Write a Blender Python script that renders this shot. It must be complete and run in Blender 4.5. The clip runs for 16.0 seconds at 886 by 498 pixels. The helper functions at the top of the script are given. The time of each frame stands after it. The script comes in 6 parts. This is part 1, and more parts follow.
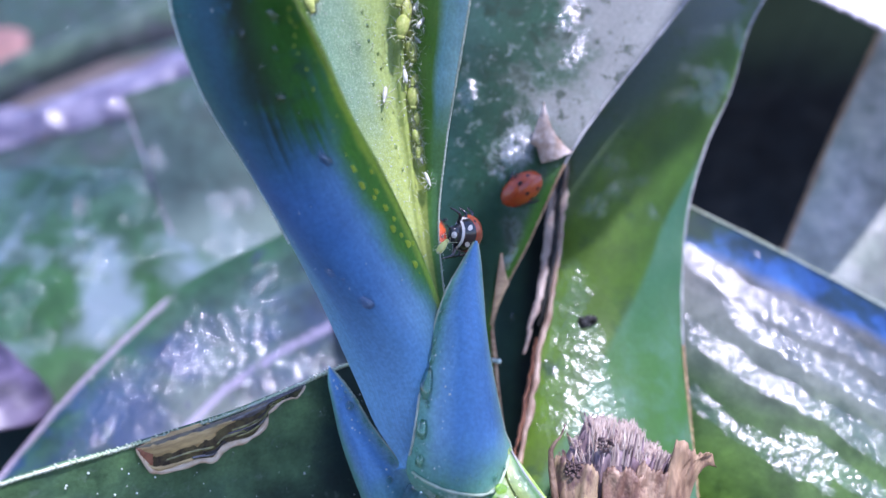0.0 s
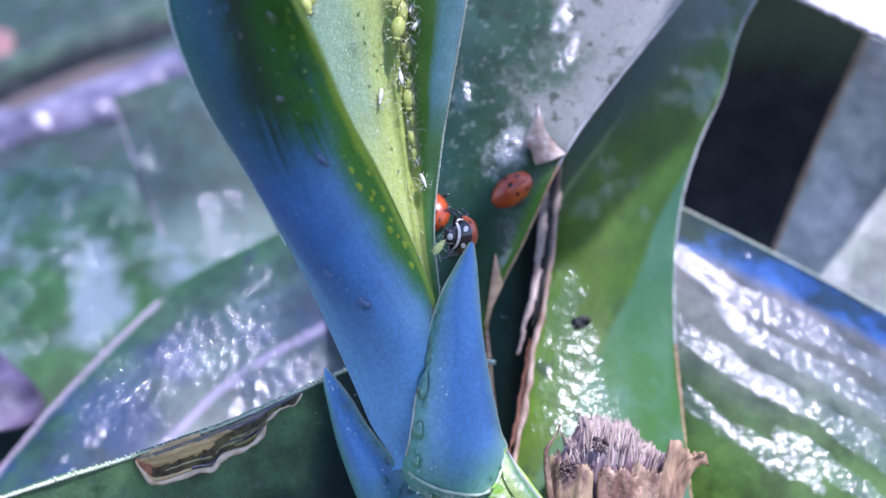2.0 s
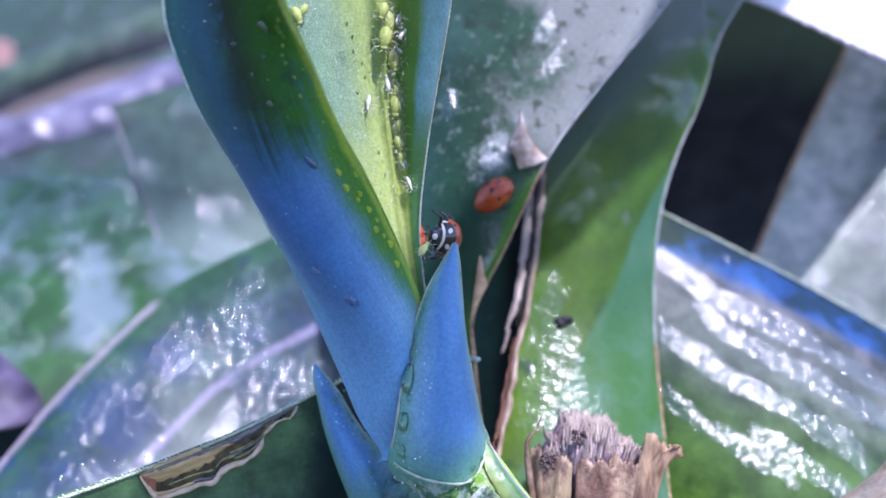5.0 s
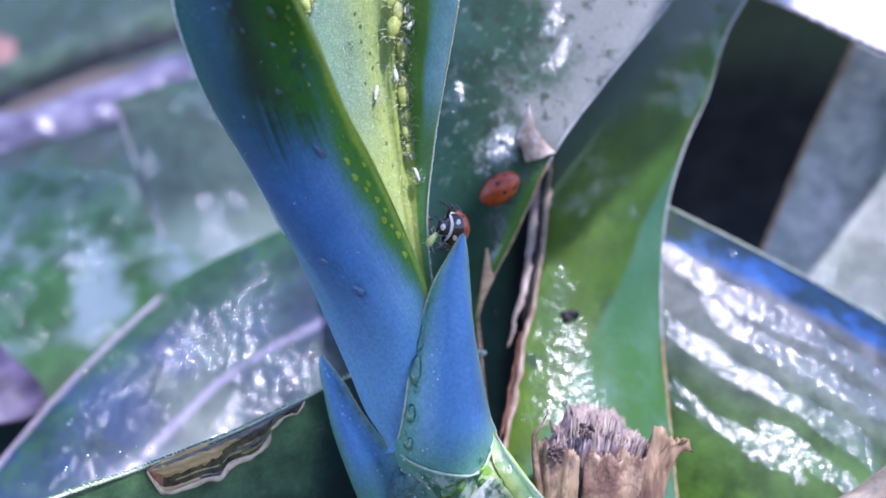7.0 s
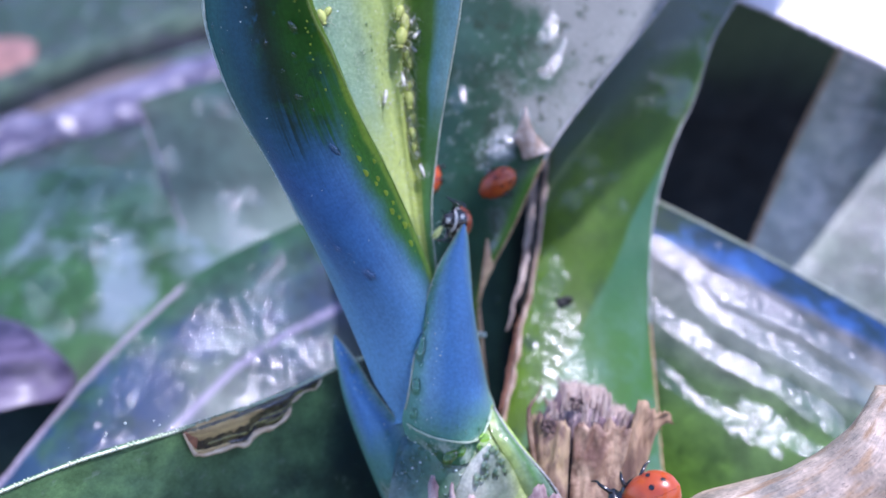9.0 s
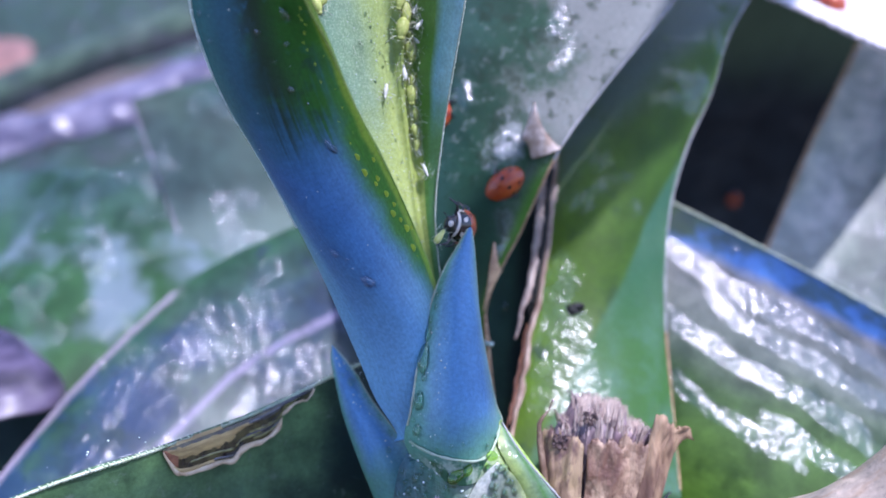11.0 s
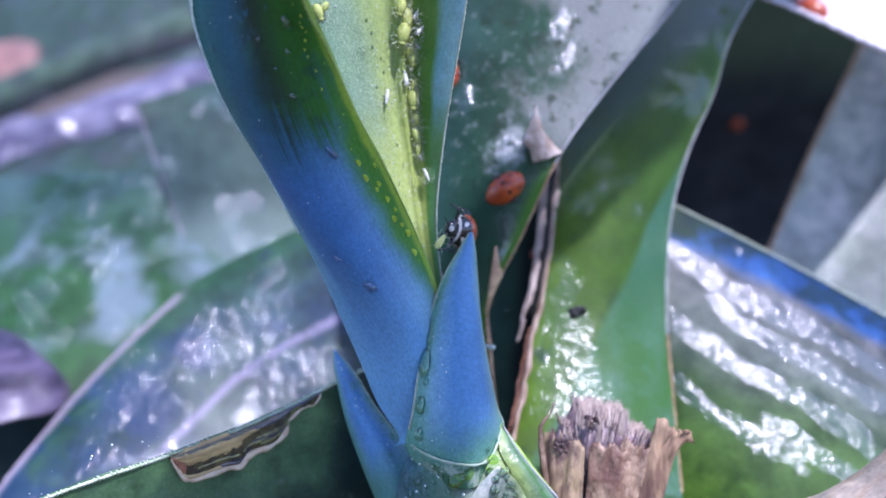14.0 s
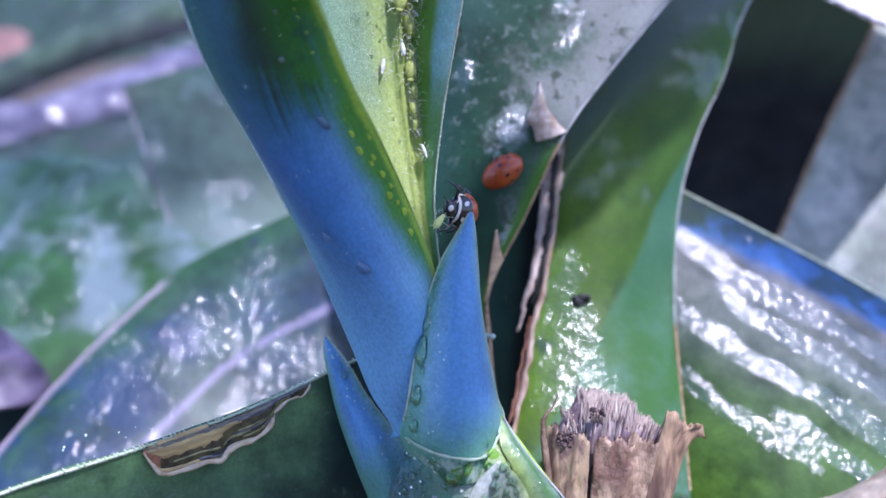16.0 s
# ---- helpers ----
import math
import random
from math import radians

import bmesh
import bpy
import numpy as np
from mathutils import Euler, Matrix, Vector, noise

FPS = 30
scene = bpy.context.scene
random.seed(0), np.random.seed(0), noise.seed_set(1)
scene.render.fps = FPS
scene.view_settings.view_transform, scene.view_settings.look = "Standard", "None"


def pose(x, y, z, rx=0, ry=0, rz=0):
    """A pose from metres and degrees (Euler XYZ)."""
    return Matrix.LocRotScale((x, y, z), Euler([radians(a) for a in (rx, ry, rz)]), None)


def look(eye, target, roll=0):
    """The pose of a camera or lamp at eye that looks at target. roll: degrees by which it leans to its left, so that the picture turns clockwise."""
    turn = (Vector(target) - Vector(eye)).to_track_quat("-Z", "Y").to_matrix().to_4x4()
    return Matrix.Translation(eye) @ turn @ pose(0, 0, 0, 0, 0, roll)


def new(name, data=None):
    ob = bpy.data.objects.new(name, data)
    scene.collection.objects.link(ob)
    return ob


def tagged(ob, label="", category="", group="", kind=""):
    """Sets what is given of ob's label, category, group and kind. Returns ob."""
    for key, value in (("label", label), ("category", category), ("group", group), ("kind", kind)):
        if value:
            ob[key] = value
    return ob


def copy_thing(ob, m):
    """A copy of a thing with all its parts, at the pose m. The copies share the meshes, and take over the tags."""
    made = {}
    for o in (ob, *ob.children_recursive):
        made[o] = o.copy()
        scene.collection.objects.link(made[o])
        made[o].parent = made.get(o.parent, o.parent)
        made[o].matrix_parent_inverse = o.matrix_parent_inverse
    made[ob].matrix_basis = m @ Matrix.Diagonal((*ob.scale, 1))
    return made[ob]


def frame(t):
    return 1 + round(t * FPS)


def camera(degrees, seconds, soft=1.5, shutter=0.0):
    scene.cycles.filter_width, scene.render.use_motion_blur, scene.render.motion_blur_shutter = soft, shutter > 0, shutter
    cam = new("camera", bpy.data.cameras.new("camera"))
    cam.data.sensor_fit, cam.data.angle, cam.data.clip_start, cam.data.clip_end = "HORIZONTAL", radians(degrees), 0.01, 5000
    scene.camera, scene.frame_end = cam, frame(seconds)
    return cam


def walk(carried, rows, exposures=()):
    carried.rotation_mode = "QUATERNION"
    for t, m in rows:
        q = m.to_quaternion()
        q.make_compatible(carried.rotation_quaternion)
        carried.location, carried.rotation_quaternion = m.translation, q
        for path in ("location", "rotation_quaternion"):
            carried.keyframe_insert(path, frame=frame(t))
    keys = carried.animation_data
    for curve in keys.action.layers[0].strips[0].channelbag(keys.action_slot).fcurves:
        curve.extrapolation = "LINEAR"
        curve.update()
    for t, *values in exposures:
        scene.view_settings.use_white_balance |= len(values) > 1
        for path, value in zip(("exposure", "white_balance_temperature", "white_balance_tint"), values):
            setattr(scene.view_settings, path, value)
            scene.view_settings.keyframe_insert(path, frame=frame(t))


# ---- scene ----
cam = camera(49.4, 16.0)
# a small phone lens close to its subject: shallow depth of field
cam.data.dof.use_dof = True
cam.data.dof.focus_distance = 0.110
cam.data.dof.aperture_fstop = 15.0
METRES, EYE, TILT, LEAN, TURN = 0.06, 0.25, -20.0, 0.0, 0.0
ROWS = [
    (0.0, 0.0, 0.0, 0.0, 0.0, 0.0, -0.0),
    (0.5, -0.0053, -0.0122, 0.0035, -0.34, -0.04, 0.04),
    (1.0, -0.0279, 0.0057, 0.0006, -0.63, -0.03, 0.02),
    (1.5, -0.0147, 0.0002, 0.003, -0.74, 0.01, 0.02),
    (2.0, -0.0182, -0.0074, -0.0012, -0.82, 0.1, 0.07),
    (2.5, -0.0184, -0.0085, -0.0039, -0.87, 0.15, 0.04),
    (3.0, -0.0161, -0.0296, -0.0001, -0.8, 0.23, 0.11),
    (3.5, -0.0183, -0.0567, -0.01, -0.72, 0.39, 0.18),
    (4.0, -0.0104, -0.08, -0.0183, -0.79, 0.53, 0.12),
    (6.5, 0.0153, -0.0819, -0.0389, -0.98, 0.88, -0.21),
    (7.0, -0.0083, -0.0759, -0.043, -0.95, 0.84, -0.24),
    (7.5, 0.0133, -0.1017, -0.0356, -1.02, 0.9, -0.25),
    (8.0, -0.0184, -0.1932, -0.0511, -0.72, 1.01, -0.28),
    (8.5, -0.009, -0.3409, -0.0464, -0.43, 1.02, -0.4),
    (9.0, 0.004, -0.2675, -0.0675, -0.36, 0.79, -0.33),
    (11.5, -0.0006, -0.1277, -0.0589, -0.17, 0.9, -0.23),
    (12.0, -0.0062, -0.1185, -0.058, -0.16, 0.88, -0.25),
    (12.5, 0.0063, -0.1239, -0.0452, -0.13, 0.91, -0.16),
    (13.0, 0.0057, -0.1159, -0.0372, 0.0, 0.9, -0.17),
    (13.5, 0.0081, -0.1397, -0.0362, 0.09, 0.89, -0.11),
    (14.0, 0.0101, -0.1455, -0.0489, 0.14, 0.84, -0.12),
    (14.5, 0.0113, -0.1378, -0.0524, 0.24, 0.84, -0.12),
    (15.0, 0.033, -0.1498, -0.0359, 0.43, 0.91, -0.09),
    (15.5, 0.0391, -0.1508, -0.049, 0.4, 0.79, -0.14),
    (16.0, 0.0025, -0.0264, -0.0827, -0.21, 0.79, -0.55),
]
walk(cam, [(t, pose(0, 0, EYE, TILT, LEAN, TURN) @ pose(METRES * x, METRES * y, METRES * z, 90 + pitch, roll, yaw)) for t, x, y, z, yaw, pitch, roll in ROWS],
     exposures=[(0.0, 0.77, 5450, 30), (7.0, 0.73, 5450, 28), (8.5, 0.64, 5450, 29), (16.0, 0.62, 5400, 28)])

# ---- light ----
SUN = Vector((0.30, -0.25, 0.92)).normalized()
world = bpy.data.worlds.new("sky")
scene.world = world
world.use_nodes = True
wt = world.node_tree
sky = wt.nodes.new("ShaderNodeTexSky")
sky.sky_type, sky.sun_disc = "NISHITA", False
sky.sun_elevation = math.asin(SUN.z)
sky.sun_rotation = math.atan2(SUN.x, SUN.y)
wt.links.new(sky.outputs[0], wt.nodes["Background"].inputs[0])
wt.nodes["Background"].inputs[1].default_value = 0.175
sun = new("sun", bpy.data.lights.new("sun", "SUN"))
sun.data.energy, sun.data.angle, sun.data.color = 4.2, radians(0.9), (1.0, 0.95, 0.88)
sun.matrix_world = look(SUN * 3, (0, 0, 0))


# ---- node materials ----
def material(name):
    m = bpy.data.materials.new(name)
    m.use_nodes = True
    nt = m.node_tree
    return m, nt, nt.nodes["Principled BSDF"]


def node(nt, kind, values=(), **props):
    n = nt.nodes.new("ShaderNode" + kind)
    for k, v in props.items():
        if k == "operation":
            n.operation = v
        elif k == "blend":
            n.blend_type = v
        elif k == "data":
            n.data_type = v
    for slot, v in dict(values).items():
        if isinstance(v, bpy.types.NodeSocket):
            nt.links.new(v, n.inputs[slot])
        else:
            n.inputs[slot].default_value = v
    return n


def rgba(c):
    return (c[0], c[1], c[2], 1.0)


def mixed(nt, fac, a, b, blend="MIX"):
    n = node(nt, "Mix", data="RGBA", blend=blend)
    for slot, v in ((0, fac), (6, a), (7, b)):
        if isinstance(v, bpy.types.NodeSocket):
            nt.links.new(v, n.inputs[slot])
        else:
            n.inputs[slot].default_value = rgba(v) if slot else v
    return n.outputs[2]


def maths(nt, op, a, b=0.0, c=0.0):
    return node(nt, "Math", {0: a, 1: b, 2: c}, operation=op).outputs[0]


def step(nt, x, lo, hi):
    n = node(nt, "MapRange", {0: x, 1: lo, 2: hi, 3: 0.0, 4: 1.0})
    n.interpolation_type = "SMOOTHSTEP"
    return n.outputs[0]


def grain(nt, vec, scale, detail=3.0, rough=0.55, stretch=(1, 1, 1)):
    mp = node(nt, "Mapping", {0: vec, 3: stretch})
    return node(nt, "TexNoise", {0: mp.outputs[0], 2: scale, 3: detail, 4: rough}).outputs[0]


def ramp(nt, x, stops):
    n = nt.nodes.new("ShaderNodeValToRGB")
    nt.links.new(x, n.inputs[0])
    e = n.color_ramp.elements
    while len(e) < len(stops):
        e.new(0.5)
    for el, (p, c) in zip(e, stops):
        el.position, el.color = p, rgba(c)
    return n.outputs[0]


def leaf_material(name, across, blotch=(0.03, 0.08, 0.03), blotch_amount=0.35, rough=0.42, glints=0.0, see_through=0.15, streak=0.12, extra=None, gloss=0.38, film_slope=0.0011, cover=(0.45, 0.56), spots=(), mottle=0.5, beads=0.25, shine=0.16, apart=0.22, bands=()):
    """A fleshy leaf: colours across its width, streaks along it, blotches, a fine waxy relief."""
    m, nt, b = material(name)
    tc = nt.nodes.new("ShaderNodeTexCoord")
    uv = nt.nodes.new("ShaderNodeSeparateXYZ")
    nt.links.new(tc.outputs["UV"], uv.inputs[0])
    u, v = uv.outputs[0], uv.outputs[1]
    ob = tc.outputs["Object"]
    wob = maths(nt, "MULTIPLY_ADD", grain(nt, ob, 90.0, 2.0), 0.10, -0.05)
    col = ramp(nt, maths(nt, "ADD", u, wob), across)
    big = step(nt, grain(nt, ob, 70.0, 4.0), 0.45, 0.7)
    col = mixed(nt, maths(nt, "MULTIPLY", big, blotch_amount), col, blotch)
    mott = ramp(nt, grain(nt, ob, 260.0, 5.0, 0.65), ((0.3, (0.55, 0.6, 0.6)), (0.5, (1, 1, 1)), (0.72, (1.3, 1.28, 1.2))))
    col = mixed(nt, mottle, col, mott, "MULTIPLY")
    cloud = ramp(nt, grain(nt, ob, 110.0, 6.0, 0.7), ((0.36, (0.45, 0.52, 0.55)), (0.5, (1, 1, 1)), (0.66, (1.5, 1.45, 1.4))))
    col = mixed(nt, mottle, col, cloud, "MULTIPLY")
    if extra:
        col = extra(nt, u, v, ob, col)
    lines = grain(nt, tc.outputs["UV"], 1.0, 3.0, 0.6, (110, 4, 1))
    col = mixed(nt, streak, col, ramp(nt, lines, ((0.3, (0.25, 0.3, 0.3)), (0.7, (1, 1, 1)))), "MULTIPLY")
    fine = grain(nt, ob, 2200.0, 3.0)
    col = mixed(nt, 0.4, col, ramp(nt, fine, ((0.35, (0.45, 0.5, 0.5)), (0.65, (1, 1, 1)))), "MULTIPLY")
    nt.links.new(col, b.inputs["Base Color"])
    film = grain(nt, ob, 330.0, 4.0, 0.65)
    b.inputs["Specular IOR Level"].default_value = gloss
    nt.links.new(maths(nt, "MULTIPLY_ADD", film, 0.25, rough - 0.12), b.inputs["Roughness"])
    bump = node(nt, "Bump", {"Strength": 0.25, "Distance": 0.0002, "Height": fine})
    bump = node(nt, "Bump", {"Strength": 0.14, "Distance": 0.0003, "Height": lines, "Normal": bump.outputs[0]})
    if glints:
        # a thin uneven film of water and wax, in patches or in lanes along the leaf
        where = grain(nt, ob, 95.0, 3.0, 0.6)
        if spots:
            # only in some patches: place along and across the leaf, reach along and across
            near = None
            for sv, su, rv, ru in spots:
                du = maths(nt, "MULTIPLY", maths(nt, "SUBTRACT", u, su), 1 / ru)
                dv = maths(nt, "MULTIPLY", maths(nt, "SUBTRACT", v, sv), 1 / rv)
                d = maths(nt, "SQRT", maths(nt, "ADD", maths(nt, "MULTIPLY", du, du), maths(nt, "MULTIPLY", dv, dv)))
                d = maths(nt, "ADD", d, maths(nt, "MULTIPLY_ADD", grain(nt, ob, 190.0, 6.0, 0.7), 5.0, -2.5))
                k = maths(nt, "SUBTRACT", 1.0, step(nt, d, 0.1, 1.4))
                near = k if near is None else maths(nt, "MAXIMUM", near, k)
            where = maths(nt, "MULTIPLY_ADD", near, 0.36, maths(nt, "SUBTRACT", where, apart))
        if bands:
            # lanes that run along the leaf: place across it, width, drift along it, from and to
            wob = maths(nt, "MULTIPLY_ADD", grain(nt, ob, 60.0, 5.0, 0.6), 0.16, -0.08)
            run = None
            for su, wide, drift, va, vb in bands:
                mid = maths(nt, "MULTIPLY_ADD", v, drift, su)
                d = maths(nt, "ABSOLUTE", maths(nt, "SUBTRACT", maths(nt, "ADD", u, wob), mid))
                ends = maths(nt, "MULTIPLY", step(nt, v, va - 0.04, va + 0.04), maths(nt, "SUBTRACT", 1.0, step(nt, v, vb - 0.08, vb + 0.08)))
                k = maths(nt, "MULTIPLY", maths(nt, "SUBTRACT", 1.0, step(nt, d, wide * 0.4, wide)), ends)
                run = k if run is None else maths(nt, "MAXIMUM", run, k)
            where = maths(nt, "MULTIPLY_ADD", run, 0.54, maths(nt, "SUBTRACT", grain(nt, ob, 190.0, 5.0, 0.65), apart))
        wet = step(nt, where, *cover)
        nt.links.new(maths(nt, "MULTIPLY", wet, glints), b.inputs["Coat Weight"])
        b.inputs["Coat Roughness"].default_value = shine
        b.inputs["Coat IOR"].default_value = 1.85
        # beads of water and wax, each with its own small highlight
        cell = nt.nodes.new("ShaderNodeTexVoronoi")
        nt.links.new(ob, cell.inputs["Vector"])
        cell.inputs["Scale"].default_value = 620.0
        dome = maths(nt, "MULTIPLY_ADD", grain(nt, ob, 480.0, 3.0, 0.6), 1.0, maths(nt, "MULTIPLY", cell.outputs[0], -beads))
        rip = node(nt, "Bump", {"Strength": 1.0, "Distance": film_slope, "Height": dome})
        nt.links.new(rip.outputs[0], b.inputs["Coat Normal"])
        bump = node(nt, "Bump", {"Strength": 0.15, "Distance": 0.0010, "Height": film, "Normal": bump.outputs[0]})
    nt.links.new(bump.outputs[0], b.inputs["Normal"])
    if see_through:
        t = node(nt, "BsdfTranslucent", {0: mixed(nt, 0.55, col, (0.75, 0.95, 0.25))})
        s = node(nt, "MixShader", {0: see_through, 1: b.outputs[0], 2: t.outputs[0]})
        nt.links.new(s.outputs[0], nt.nodes["Material Output"].inputs[0])
    return m


def plain_material(name, a, b_col, scale=600.0, rough=0.5, spec=0.5, bump=0.2, stretch=(1, 1, 1), metal=0.0, coat=0.0, vary=False, stain=None):
    """Two tones through noise, with relief."""
    m, nt, b = material(name)
    tc = nt.nodes.new("ShaderNodeTexCoord")
    n1 = grain(nt, tc.outputs["Object"], scale, 4.0, 0.6, stretch)
    n2 = grain(nt, tc.outputs["Object"], scale * 0.2, 3.0)
    col = mixed(nt, step(nt, n1, 0.3, 0.7), a, b_col)
    col = mixed(nt, 0.35, col, ramp(nt, n2, ((0.3, (0.35, 0.35, 0.35)), (0.7, (1, 1, 1)))), "MULTIPLY")
    if stain:
        # darker streaks and blots of its own shape
        k = step(nt, grain(nt, tc.outputs["Object"], scale * 1.5, 6.0, 0.72, (1, 1, 0.35)), 0.47, 0.62)
        col = mixed(nt, maths(nt, "MULTIPLY", k, 0.85), col, stain)
    tone = node(nt, "MapRange", {0: nt.nodes.new("ShaderNodeObjectInfo").outputs["Random"], 3: 0.62, 4: 1.12}).outputs[0]
    if vary:
        col = mixed(nt, 1.0, col, tone, "MULTIPLY")
    nt.links.new(col, b.inputs["Base Color"])
    b.inputs["Roughness"].default_value = rough
    b.inputs["Specular IOR Level"].default_value = spec
    b.inputs["Coat Weight"].default_value = coat
    b.inputs["Coat Roughness"].default_value = 0.08
    bp = node(nt, "Bump", {"Strength": bump, "Distance": 0.3 / scale, "Height": n1})
    nt.links.new(bp.outputs[0], b.inputs["Normal"])
    return m


# ---- mesh tools ----
def part(name, bm, mat, parent=None, label="", smooth=True):
    """Links a bmesh as one mesh object, under a thing or a part."""
    me = bpy.data.meshes.new(name)
    bmesh.ops.recalc_face_normals(bm, faces=bm.faces[:])
    bm.to_mesh(me)
    bm.free()
    me.materials.append(mat)
    if smooth:
        me.shade_smooth()
    ob = new(name, me)
    ob.parent = parent
    if label:
        ob["label"] = label
    return ob


def thing(name, label, category, group="", kind="", m=None):
    e = new(name)
    e.empty_display_size = 0.005
    if m is not None:
        e.matrix_world = m
    return tagged(e, label, category, group, kind)


def glide(pts, t):
    """A point on the smooth curve through pts, t from 0 to 1."""
    n = len(pts) - 1
    s = min(max(t, 0.0), 1.0) * n
    i = min(int(s), n - 1)
    f = s - i
    p0, p1, p2, p3 = (pts[max(i - 1, 0)], pts[i], pts[i + 1], pts[min(i + 2, n)])
    return 0.5 * (2 * p1 + (p2 - p0) * f + (2 * p0 - 5 * p1 + 4 * p2 - p3) * f * f + (3 * p1 - p0 - 3 * p2 + p3) * f ** 3)


def belly(u):
    return 4 * u * (1 - u)


def leaf_sheet(stations, v, u, profile=belly):
    a = glide([Vector(s[0]) for s in stations], v)
    b = glide([Vector(s[1]) for s in stations], v)
    h = glide([Vector((s[2], 0, 0)) for s in stations], v).x
    e = 0.01
    va, vb = max(v - e, 0), min(v + e, 1)
    mid = [(glide([Vector(s[0]) for s in stations], q) + glide([Vector(s[1]) for s in stations], q)) / 2 for q in (va, vb)]
    n = (b - a).cross(mid[1] - mid[0])
    n = n.normalized() if n.length > 1e-12 else Vector((0, -1, 0))
    return a.lerp(b, u) + n * h * profile(u), n


def leaf(name, stations, mat, parent, label="", thick=0.002, nu=20, nv=56, profile=belly, ripple=0.0004, pointed=False):
    """A fleshy leaf between its two margins; stations from base to tip: left margin, right margin, height of the belly between them."""
    bm = bmesh.new()
    uvl = bm.loops.layers.uv.new("uv")
    front, back, where = [], [], {}
    for j in range(nv + 1):
        v = j / nv
        rf, rb = [], []
        for i in range(nu + 1):
            u = 0.5 - 0.5 * math.cos(math.pi * i / nu)
            p, n = leaf_sheet(stations, v, u, profile)
            k = noise.noise(p * 60) * ripple + noise.noise(p * 210) * ripple * 0.35
            th = thick * (0.1 + 0.9 * math.sqrt(max(belly(u), 0))) * ((1 - v) ** 0.5 if pointed else 1)
            q = bm.verts.new(p + n * k)
            w = bm.verts.new(p + n * (k - th - 0.00015))
            where[q], where[w] = (u, v), (u, v)
            rf.append(q), rb.append(w)
        front.append(rf), back.append(rb)
    quads = []
    for j in range(nv):
        for i in range(nu):
            quads.append((front[j][i], front[j][i + 1], front[j + 1][i + 1], front[j + 1][i]))
            quads.append((back[j][i + 1], back[j][i], back[j + 1][i], back[j + 1][i + 1]))
        for i, flip in ((0, False), (nu, True)):
            q = (back[j][i], front[j][i], front[j + 1][i], back[j + 1][i])
            quads.append(q[::-1] if flip else q)
    for j in (0, nv):
        for i in range(nu):
            quads.append((front[j][i], front[j][i + 1], back[j][i + 1], back[j][i]))
    for q in quads:
        f = bm.faces.new(q)
        for lp in f.loops:
            lp[uvl].uv = where[lp.vert]
    return part(name, bm, mat, parent, label)


def tube(bm, pts, radii, sides=6):
    """A round tapering rod along pts."""
    rings = []
    for i, p in enumerate(pts):
        p = Vector(p)
        d = (Vector(pts[min(i + 1, len(pts) - 1)]) - Vector(pts[max(i - 1, 0)])).normalized()
        a = d.orthogonal().normalized()
        b = d.cross(a)
        rings.append([bm.verts.new(p + (a * math.cos(2 * math.pi * k / sides) + b * math.sin(2 * math.pi * k / sides)) * radii[i]) for k in range(sides)])
    for r, s in zip(rings, rings[1:]):
        off = min(range(sides), key=lambda o: sum((r[k].co - s[(k + o) % sides].co).length for k in range(sides)))
        for k in range(sides):
            bm.faces.new((r[k], r[(k + 1) % sides], s[(k + 1 + off) % sides], s[(k + off) % sides]))
    for r in (rings[0], rings[-1]):
        if len(set(v.co.to_tuple(7) for v in r)) > 2:
            bm.faces.new(r)
    return rings


def ball(bm, centre, radii, seg=14, rings=9, turn=None):
    m = Matrix.Translation(centre) @ (turn or Matrix.Identity(4)) @ Matrix.Diagonal((*radii, 1))
    return bmesh.ops.create_uvsphere(bm, u_segments=seg, v_segments=rings, radius=1.0, matrix=m)["verts"]


def margin(stations, side, mat, parent, label="", radius=0.0002, tooth=0.0005, gap=0.0011, v0=0.02, v1=0.98, count=140, seed=3):
    """The pale thickened rim of a leaf with its fine teeth."""
    rnd = random.Random(seed)
    bm = bmesh.new()
    pts = [leaf_sheet(stations, v0 + (v1 - v0) * k / count, side)[0] for k in range(count + 1)]
    other = [leaf_sheet(stations, v0 + (v1 - v0) * k / count, 0.5)[0] for k in range(count + 1)]
    tube(bm, pts, [radius * (0.75 + 0.5 * rnd.random()) for _ in pts], 6)
    run = 0.0
    for k in range(1, count):
        run += (pts[k] - pts[k - 1]).length
        if tooth and run > gap:
            run = -gap * 0.8 * rnd.random()
            out = (pts[k] - other[k]).normalized()
            al = (pts[k + 1] - pts[k - 1]).normalized()
            ln = tooth * (0.3 + 1.2 * rnd.random())
            tube(bm, [pts[k] - out * radius, pts[k] + out * ln * 0.5 + al * ln * 0.2, pts[k] + out * ln + al * ln * 0.5], [radius * 1.3, radius * 0.8, radius * 0.12], 5)
    return part("margin", bm, mat, parent, label)


